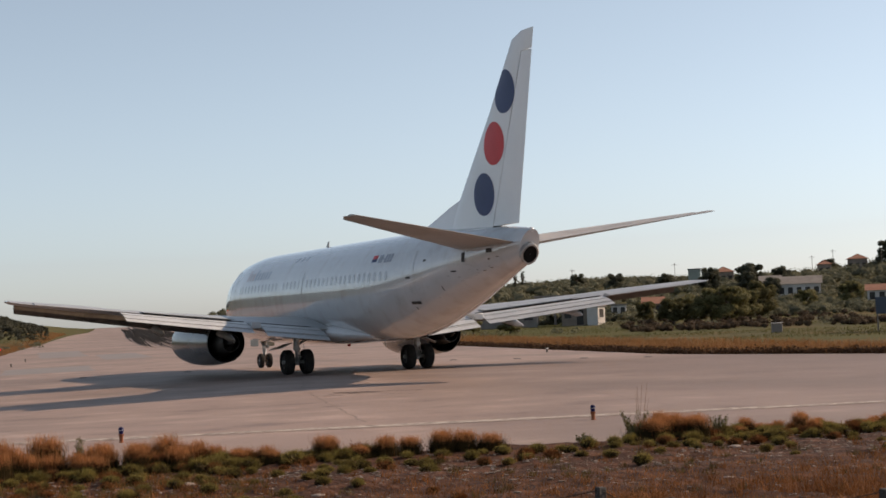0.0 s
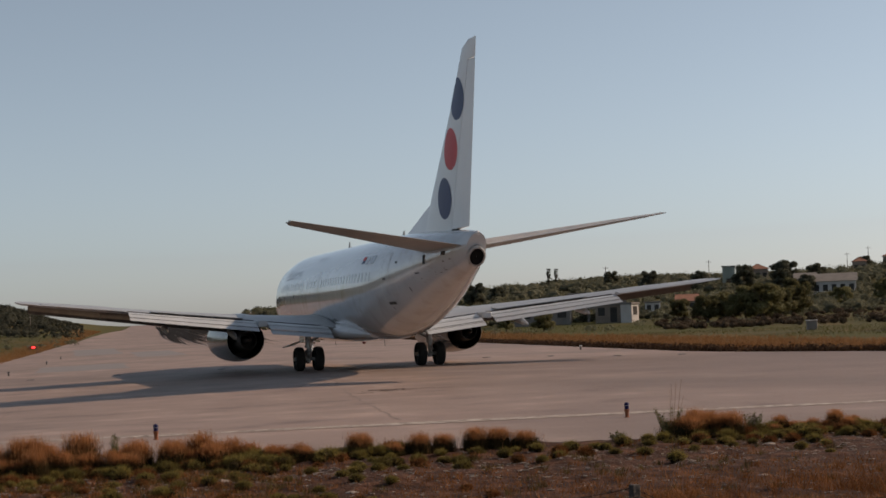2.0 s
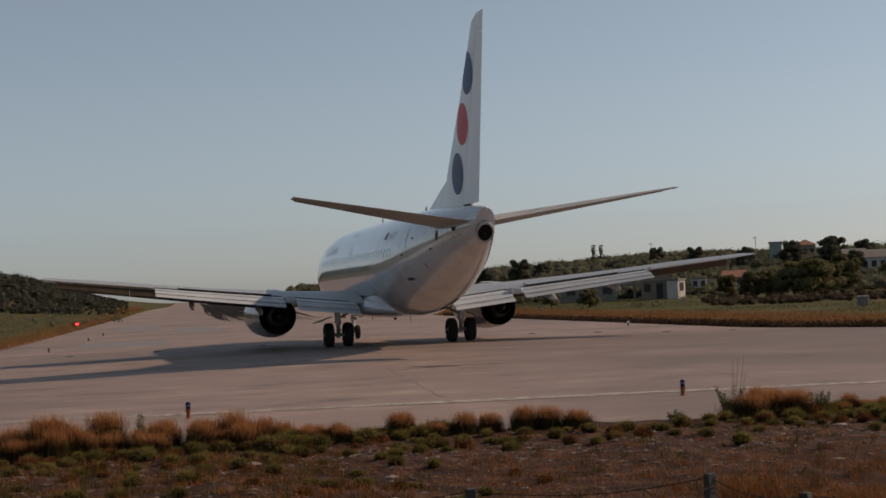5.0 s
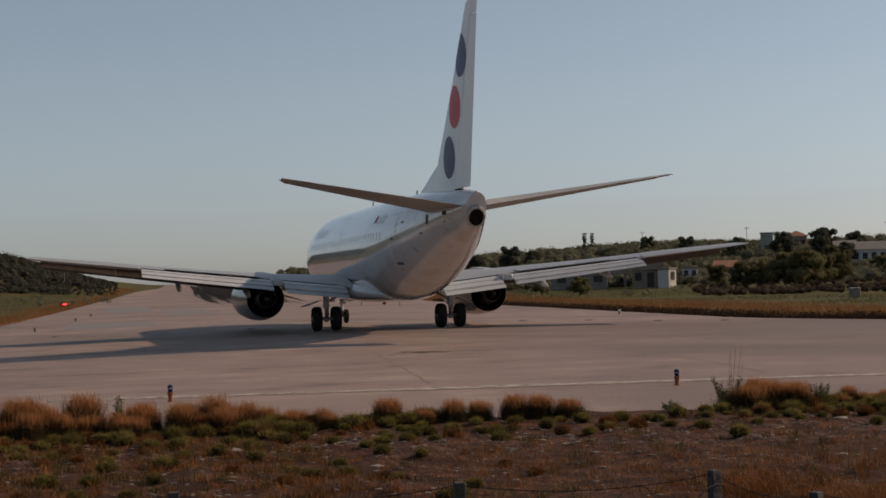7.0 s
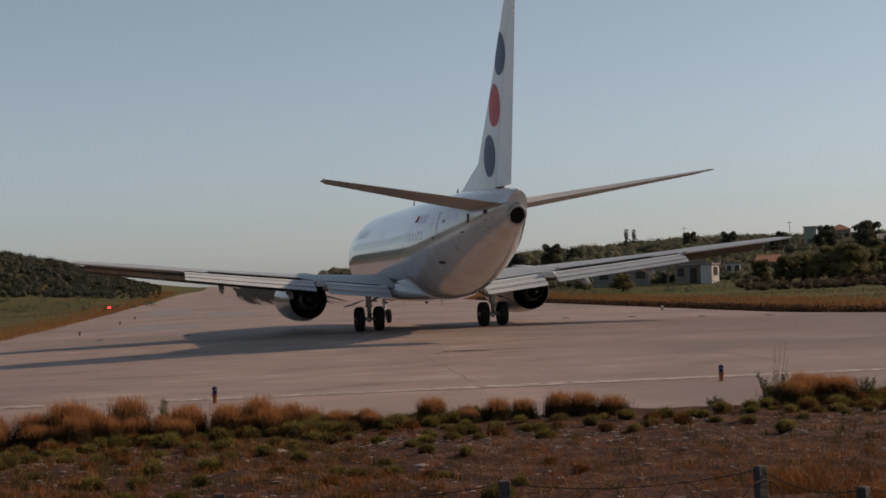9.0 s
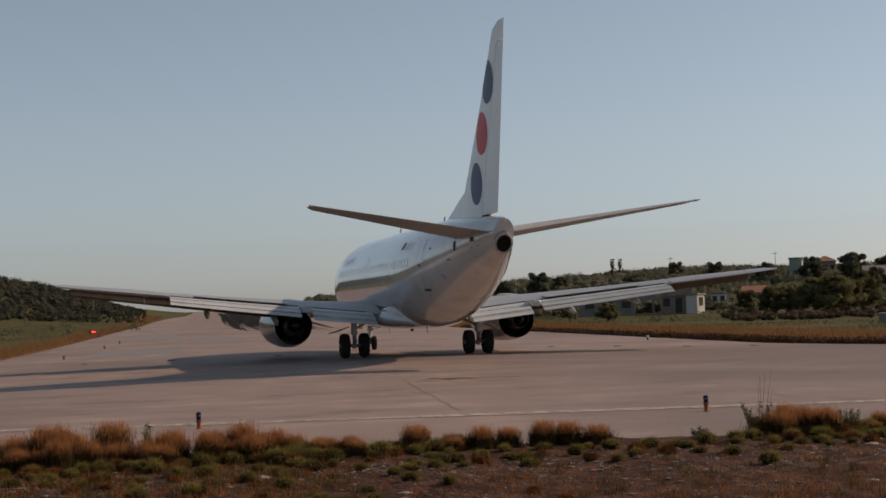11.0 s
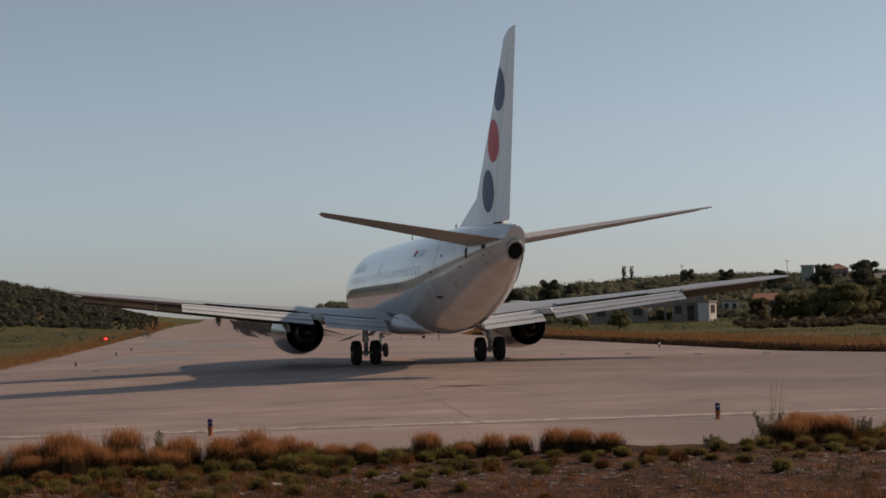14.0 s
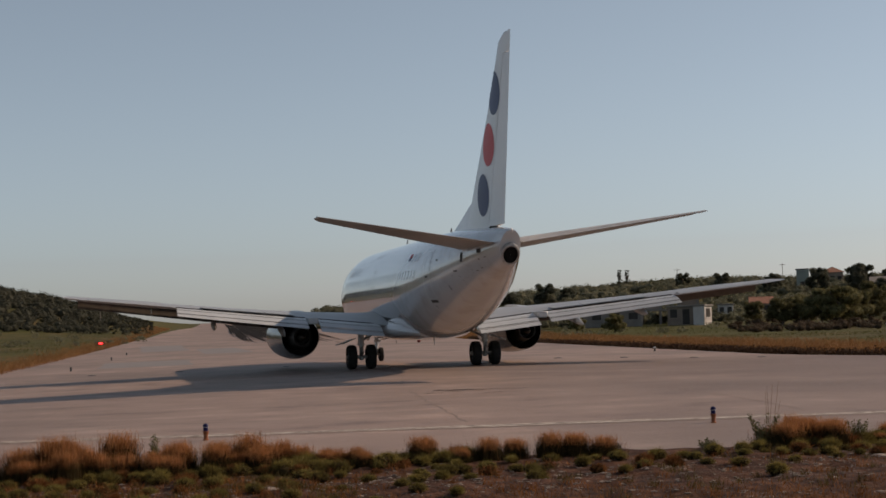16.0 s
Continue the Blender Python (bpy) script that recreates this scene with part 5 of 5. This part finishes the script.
                    rod(bm, q + Vector((-0.012, 0.004, 0.012)), q + Vector((0.012, -0.004, -0.012)), 0.0016, n=4)
                prev = p
            part("barbed_wire", bm, M_WIRE, fence, "thin rusty barbed wire")
    bm = bmesh.new()
    pv = None
    for i in range(90):                                     # a loose coil hanging on the wires
        k = i / 89
        a = k * 2 * math.pi * 4
        b = 15.5 + 11.0 * k
        x, y = OX + 10.46 * math.sin(radians(b)), OY + 10.46 * math.cos(radians(b))
        p = Vector((x + 0.28 * math.cos(a), y + 0.05 * math.sin(a * 2), 0.36 + 0.22 * math.sin(a)))
        if pv is not None:
            rod(bm, pv, p, 0.0034, n=4)
        pv = p
    part("wire_coil", bm, M_WIRE, fence, "loose coil of rusty wire")


# ---- buildings ----
def house(name, b, r, w, d, h, wall, label, roof="flat", windows=3, door=True, turn=0.0, floors=1, roofmat=None, lift=0.0):
    """A house whose long front faces the runway's end; turn: degrees about z."""
    x, y, z = spot(b, r)
    t = thing(name, label, "house", at=pose(x, y, z + lift, 0, 0, -b + turn))
    bm = bmesh.new()
    box(bm, -w / 2, w / 2, 0, d, -1.5, h, 0.04)
    part("wall", bm, wall, t, "", smooth=False)
    if roof == "flat":
        bm = bmesh.new()
        box(bm, -w / 2 - 0.15, w / 2 + 0.15, -0.15, d + 0.15, h, h + 0.22, 0.03)
        part("roof", bm, roofmat or M_GREYWALL, t, "", smooth=False)
    else:
        bm = bmesh.new()
        o, k = 0.35, h + 0.24 * d
        if roof == "gable":
            loft(bm, [[(-w / 2 - o, -o, h), (-w / 2 - o, d / 2, k), (-w / 2 - o, d + o, h), (-w / 2 - o, d / 2, h - 0.02)], [(w / 2 + o, -o, h), (w / 2 + o, d / 2, k), (w / 2 + o, d + o, h), (w / 2 + o, d / 2, h - 0.02)]])
        else:
            vs = [bm.verts.new(p) for p in ((-w / 2 - o, -o, h), (w / 2 + o, -o, h), (w / 2 + o, d + o, h), (-w / 2 - o, d + o, h), (-w / 2 + d / 2, d / 2, k), (w / 2 - d / 2, d / 2, k))]
            for f in ((0, 1, 5, 4), (1, 2, 5), (2, 3, 4, 5), (3, 0, 4), (3, 2, 1, 0)):
                bm.faces.new([vs[i] for i in f])
        part("roof", bm, roofmat or M_TILE, t, "terracotta tiled roof", smooth=False)
    fh = h / floors
    for fl in range(floors):
        for i in range(windows):
            cx = -w / 2 + w * (i + 0.5) / windows
            isdoor = door and fl == 0 and i == windows // 2
            hw = min(0.55, w / windows * 0.28)
            z0, z1 = (0.0, 2.0) if isdoor else (fl * fh + 0.85, fl * fh + 2.0)
            z1 = min(z1, (fl + 1) * fh - 0.25)
            bm = bmesh.new()
            box(bm, cx - hw, cx + hw, -0.03, 0.12, z0, z1)
            win = part("door" if isdoor else "window", bm, M_OPEN, t, "", smooth=False)
            bm = bmesh.new()
            box(bm, cx - hw - 0.1, cx + hw + 0.1, -0.10, 0.02, z0 - 0.12, z0 - 0.001)
            part("sill", bm, wall, win, "", smooth=False)
    return t


def build_houses():
    house("ruined_house", 19.65, 204, 4.5, 5.5, 2.1, M_PLASTER, "derelict cream plastered house in the field", windows=3)
    house("house_annex", 20.40, 203, 1.7, 1.6, 2.15, M_WHITEWALL, "pale narrow annex beside the derelict house", windows=1, door=False, turn=58)
    # unfinished concrete frame behind
    x, y, z = spot(19.1, 215)
    t = thing("concrete_frame", "unfinished two-storey concrete building frame", "building", at=pose(x, y, z, 0, 0, -19))
    for z0 in (1.6, 3.55):
        bm = bmesh.new()
        box(bm, -3.9, 3.9, 0, 6, z0, z0 + 0.22, 0.02)
        part("slab", bm, M_GREYWALL, t, "bare concrete floor slab", smooth=False)
    for cx in (-3.6, -1.2, 1.2, 3.6):
        for cy in (0.3, 5.7):
            bm = bmesh.new()
            box(bm, cx - 0.16, cx + 0.16, cy - 0.16, cy + 0.16, -1, 3.55)
            part("column", bm, M_GREYWALL, t, smooth=False)
    for a, b in ((-3.6, -1.2), (1.2, 3.6)):
        bm = bmesh.new()
        box(bm, a, b, 0.35, 0.5, 1.82, 3.0)
        part("infill_wall", bm, M_PLASTER, t, "unplastered infill wall", smooth=False)
    house("low_grey_building", 16.9, 205, 9.0, 5, 1.9, M_GREYWALL, "long low grey farm building", windows=4)
    house("orange_roof_house", 22.2, 225, 2.6, 4, 2.1, M_PLASTER, "small house with an orange tiled roof among trees", "gable", 2)
    house("green_wall_building", 23.62, 352, 2.6, 6, 4.5, M_GREENWALL, "tall plain pale green building on the ridge", windows=1, door=False)
    house("long_villa", 27.15, 300, 7.6, 6, 2.6, M_WHITEWALL, "long low whitewashed villa on the hillside", "gable", 5, roofmat=M_GREYWALL)
    house("white_house", 26.2, 306, 3.6, 5, 3.0, M_WHITEWALL, "small whitewashed gabled house on the hillside", "gable", 2, roofmat=M_GREYWALL)
    house("ridge_house", 29.1, 400, 4.6, 5, 3.0, M_PLASTER, "house with a terracotta hipped roof on the ridge", "hip", 3)
    house("ridge_cottage", 28.0, 392, 3.2, 4, 2.8, M_PLASTER, "terracotta roofed cottage on the ridge", "hip", 2)
    house("ridge_villa", 24.6, 372, 4.6, 5, 2.9, M_PLASTER, "terracotta roofed villa behind the pine", "hip", 3)
    house("white_cottage", 21.0, 240, 2.2, 4, 1.9, M_WHITEWALL, "small whitewashed cottage among trees", windows=2)
    house("tiled_cottage", 29.75, 250, 2.8, 4, 2.2, M_WHITEWALL, "white cottage with a tiled roof by the field", "gable", 2)
    # open shed with dark cladding
    x, y, z = spot(31.4, 118)
    t = thing("field_shed", "dark blue clad open shed on thin posts", "shed", at=pose(x, y, z, 0, 0, -31))
    bm = bmesh.new()
    box(bm, -3.2, 3.2, 0, 4, 1.15, 2.35, 0.03)
    part("cladding", bm, M_SHED, t, "dark blue cladding", smooth=False)
    for i in range(6):
        bm = bmesh.new()
        cx = -3.1 + 6.2 * i / 5
        box(bm, cx - 0.05, cx + 0.05, 0.02, 0.12, -0.3, 1.15)
        part("post", bm, M_POLE, t, smooth=False)
    x, y, z = spot(26.5, 130)
    t = thing("water_tank", "pale grey boxy water tank by the hedge", "tank", at=pose(x, y, z, 0, 0, -20))
    bm = bmesh.new()
    box(bm, -0.4, 0.4, 0, 0.8, -0.2, 0.62, 0.05)
    part("body", bm, M_GREYWALL, t, smooth=False)
    bm = bmesh.new()
    box(bm, -0.44, 0.44, -0.04, 0.84, 0.62, 0.68, 0.01)
    part("lid", bm, M_WHITEWALL, t, smooth=False)
    # poles on the ridge
    for i, (b, r, h) in enumerate(((28.3, 395, 6.0), (22.95, 380, 5.0), (27.6, 390, 5.2), (29.9, 395, 5.0), (19.4, 380, 4.6))):
        x, y, z = spot(b, r)
        t = thing("utility_pole", "thin utility pole with a crossarm on the ridge", "pole", "utility poles", at=pose(x, y, z))
        bm = bmesh.new()
        rod(bm, (0, 0, -0.5), (0, 0, h), 0.08, 0.06, 8)
        part("pole", bm, M_POLE, t)
        bm = bmesh.new()
        rod(bm, (-0.7, 0, h - 0.4), (0.7, 0, h - 0.4), 0.05, n=6)
        part("crossarm", bm, M_POLE, t)


# ---- airfield furniture ----
def build_lights():
    def edge_light(x, y):
        t = thing("runway_end_light", "small blue-domed runway light on an orange base", "airfield light", "runway end lights", at=pose(x, y, 0.0) @ Matrix.Diagonal((0.78, 0.78, 0.9, 1)))
        part("base", turned(bmesh.new(), [(0.03, 0), (0.065, 0.002), (0.065, 0.015), (0.045, 0.025), (0.048, 0.10), (0.06, 0.15), (0.07, 0.16), (0.07, 0.172), (0.01, 0.174)], "z", 18), M_ORANGE, t, "faded orange cone base")
        part("dome", turned(bmesh.new(), [(0.05, 0.172), (0.052, 0.22), (0.062, 0.24), (0.060, 0.28), (0.045, 0.305), (0.01, 0.315)], "z", 18), M_LAMPBLUE, t, "dark blue glass dome")
        part("lens", turned(bmesh.new(), [(0.055, 0.238), (0.064, 0.242), (0.064, 0.246), (0.055, 0.25)], "z", 18), M_LENS, t, "clear glass ring")
    edge_light(-11.1, -39.4)
    edge_light(-2.5, -40.4)
    edge_light(6.0, -41.2)
    edge_light(-19.0, -38.8)
    def small_light(x, y, h, lab):
        t = thing("runway_edge_light", lab, "airfield light", "runway edge lights", at=pose(x, y, land(x, y)))
        part("stem", rod(bmesh.new(), (0, 0, 0), (0, 0, h * 0.7), 0.05, 0.04, 8), M_BLACK, t)
        part("head", turned(bmesh.new(), [(0.05, h * 0.7), (0.07, h * 0.74), (0.07, h * 0.92), (0.05, h), (0.01, h)], "z", 12), M_BLACK if "dark" in lab else M_LENS, t)
    for x, y in ((-14.8, 19.7), (-12.8, 45.1), (-11.7, 60.7)):
        small_light(x, y, 0.21, "dark small runway edge light on a stem")
    for x, y in ((14.7, 13.9),):
        small_light(x, y, 0.24, "white small runway edge light on a stem")
    for x, y in ((-9.7, 8.6), (-4.9, 8.2), (7.6, 6.8), (9.9, 3.9), (11.8, 0.0), (13.8, -2.6), (-13.6, 9.0)):
        t = thing("inset_light", "dark flush light fitting set in the concrete", "airfield light", "inset lights", at=pose(x, y, land(x, y), 0, 0, 10))
        part("plate", turned(bmesh.new(), [(0.20, 0.0), (0.19, 0.015), (0.12, 0.03), (0.01, 0.032)], "z", 16), M_BLACK, t)
    # red approach-slope lights on both sides
    for x, y in ((-13.9, 96.6),):
        g = land(x, y)
        t = thing("approach_slope_light", "red glowing approach light box on short legs", "airfield light", "approach lights", at=pose(x, y, g))
        bm = bmesh.new()
        box(bm, -0.45, 0.45, 0, 0.6, 0.37, 0.67, 0.03)
        part("housing", bm, M_ORANGE, t)
        for cx in (-0.35, 0.35):
            part("leg", rod(bmesh.new(), (cx, 0.3, -0.2), (cx, 0.3, 0.38), 0.03, n=6), M_BLACK, t)
        bm = bmesh.new()
        box(bm, -0.17, 0.17, -0.03, 0.0, 0.46, 0.58, 0.01)
        part("lamp", bm, M_PAPI, t, "glowing red lamp")
    # pale marker mast in the west field
    x, y, z = spot(-0.46, 330)
    t = thing("marker_mast", "thin mast with pale marker boards", "mast", at=pose(x, y, z))
    part("pole", rod(bmesh.new(), (0, 0, -1), (0, 0, 4.4), 0.07, 0.05, 6), M_POLE, t)
    for z0 in (3.0, 4.0):
        bm = bmesh.new()
        box(bm, -0.22, 0.22, -0.05, 0.05, z0, z0 + 0.35)
        part("board", bm, M_WHITEWALL, t, smooth=False)


def build_markings():
    """Paint, seams, repairs and rubber on the concrete."""
    line = [(-36 + 1.2 * i, -35.6 - 0.105 * (1.2 * i + 0) + 0.03 * math.sin(i * 1.7)) for i in range(58)]
    tagged(part("end_line", ribbon(line, 0.52, 0.004, 0.10, 2), M_LINEP, None, smooth=False), "chipped white painted line across the concrete", "marking", kind="structure")
    joint = [(x, y - 0.42) for x, y in line]
    tagged(part("end_joint", ribbon(joint, 0.06, 0.004, 0.02, 3), M_TAR, None, smooth=False), "dark joint beside the painted line", "seam", kind="structure")
    seams = [[(-4.5, -21.7), (-5.1, -27), (-5.6, -32), (-6.3, -38.2)], [(-20, -24.6), (-8, -25.6), (4, -26.9), (16, -28.2)], [(-24, -14), (-6, -14.6), (12, -16)],
             [(1.5, -28), (0.8, -34), (0.2, -38.5)], [(-13.6, -20), (-14.6, -30), (-15, -37.4)], [(-19, 24), (0, 23), (15, 22)], [(-3, -12), (-4.4, -20)]]
    for i, s in enumerate(seams):
        pts = []
        for a, b in zip(s, s[1:]):
            for k in range(8):
                pts.append((a[0] + (b[0] - a[0]) * k / 8 + 0.04 * math.sin(i + 2.1 * k), a[1] + (b[1] - a[1]) * k / 8 + 0.05 * math.sin(i + 1.3 * k)))
        tagged(part("tar_seam", ribbon(pts, 0.045, 0.004, 0.014, i), M_TAR, None, smooth=False), "dark tar filled joint in the concrete", "seam", kind="structure")
    for i, (x, y, w, l) in enumerate(((-11, 22, 5, 14), (-4.5, 52, 3.4, 22), (-8.5, 70, 4, 30))):
        pts = [(x + 0.06 * k, y + l * k / 6) for k in range(7)]
        tagged(part("repair_patch", ribbon(pts, w, 0.005, 0.12, 40 + i), M_PATCH, None, smooth=False), "greyer repaired patch in the concrete", "patch", kind="structure")
    rng = random.Random(8)
    for i in range(38):
        near = 78 + 130 * rng.random() ** 0.85
        pts = [runway_xy(-5.4 + 0.26 * i + 0.1 * math.sin(0.4 * k + i), near + 330 * (k / 40) ** 1.5) for k in range(41)]
        tagged(part("rubber_film", ribbon(pts, rng.uniform(0.14, 0.42), 0.018 + 0.0006 * i, 0.06, 80 + i, 12), M_SMEAR, None, smooth=False), "dull grey film of tyre rubber on the runway", "tyre mark", kind="structure")
    for i in range(9):
        x, y, a = rng.uniform(-6, 9), rng.uniform(-33, -14), rng.uniform(-0.5, 0.5)
        pts = []
        for k in range(rng.randrange(6, 14)):
            pts.append((x, y))
            a += rng.uniform(-0.5, 0.5)
            x, y = x + 0.45 * math.cos(a), y + 0.45 * math.sin(a)
        tagged(part("crack", ribbon(pts, rng.uniform(0.03, 0.06), 0.0045, 0.012, 90 + i), M_TAR, None, smooth=False), "dark irregular crack in the concrete", "crack", kind="structure")
    scuff = random.Random(17)
    for i in range(9):                                      # short dark scrapes
        x, y, w = -4.7 + 2.2 * scuff.random(), -23.7 + scuff.gauss(0, 0.7), scuff.uniform(0.35, 1.1)
        pts = [(x + w * k / 6, y - 0.35 * w * k / 6 + 0.04 * math.sin(k + i)) for k in range(7)]
        tagged(part("scrape", ribbon(pts, scuff.uniform(0.04, 0.10), 0.005 + 0.0003 * i, 0.02, 200 + i), M_SMEAR, None, smooth=False), "short dark scrape on the concrete", "tyre mark", kind="structure")
    for i in range(48):
        s, r0, ln = rng.uniform(-6.6, 4.5), 84 + 130 * rng.random(), rng.uniform(200, 420)
        pts = [runway_xy(s + 0.2 * math.sin(k * 0.2 + i), r0 + ln * k / 40) for k in range(41)]
        tagged(part("rubber_mark", ribbon(pts, rng.uniform(0.12, 0.6), 0.042 + 0.0006 * i, 0.06, 60 + i, 9), M_RUBBER, None, smooth=False), "dark tyre rubber streak on the runway", "tyre mark", kind="structure")


# ---- build ----
build_ground()
build_pavement()
build_markings()
airliner = build_plane()
build_lights()
build_houses()
place_trees()
build_scrub()
build_verge_grass()
build_foreground()
motions()
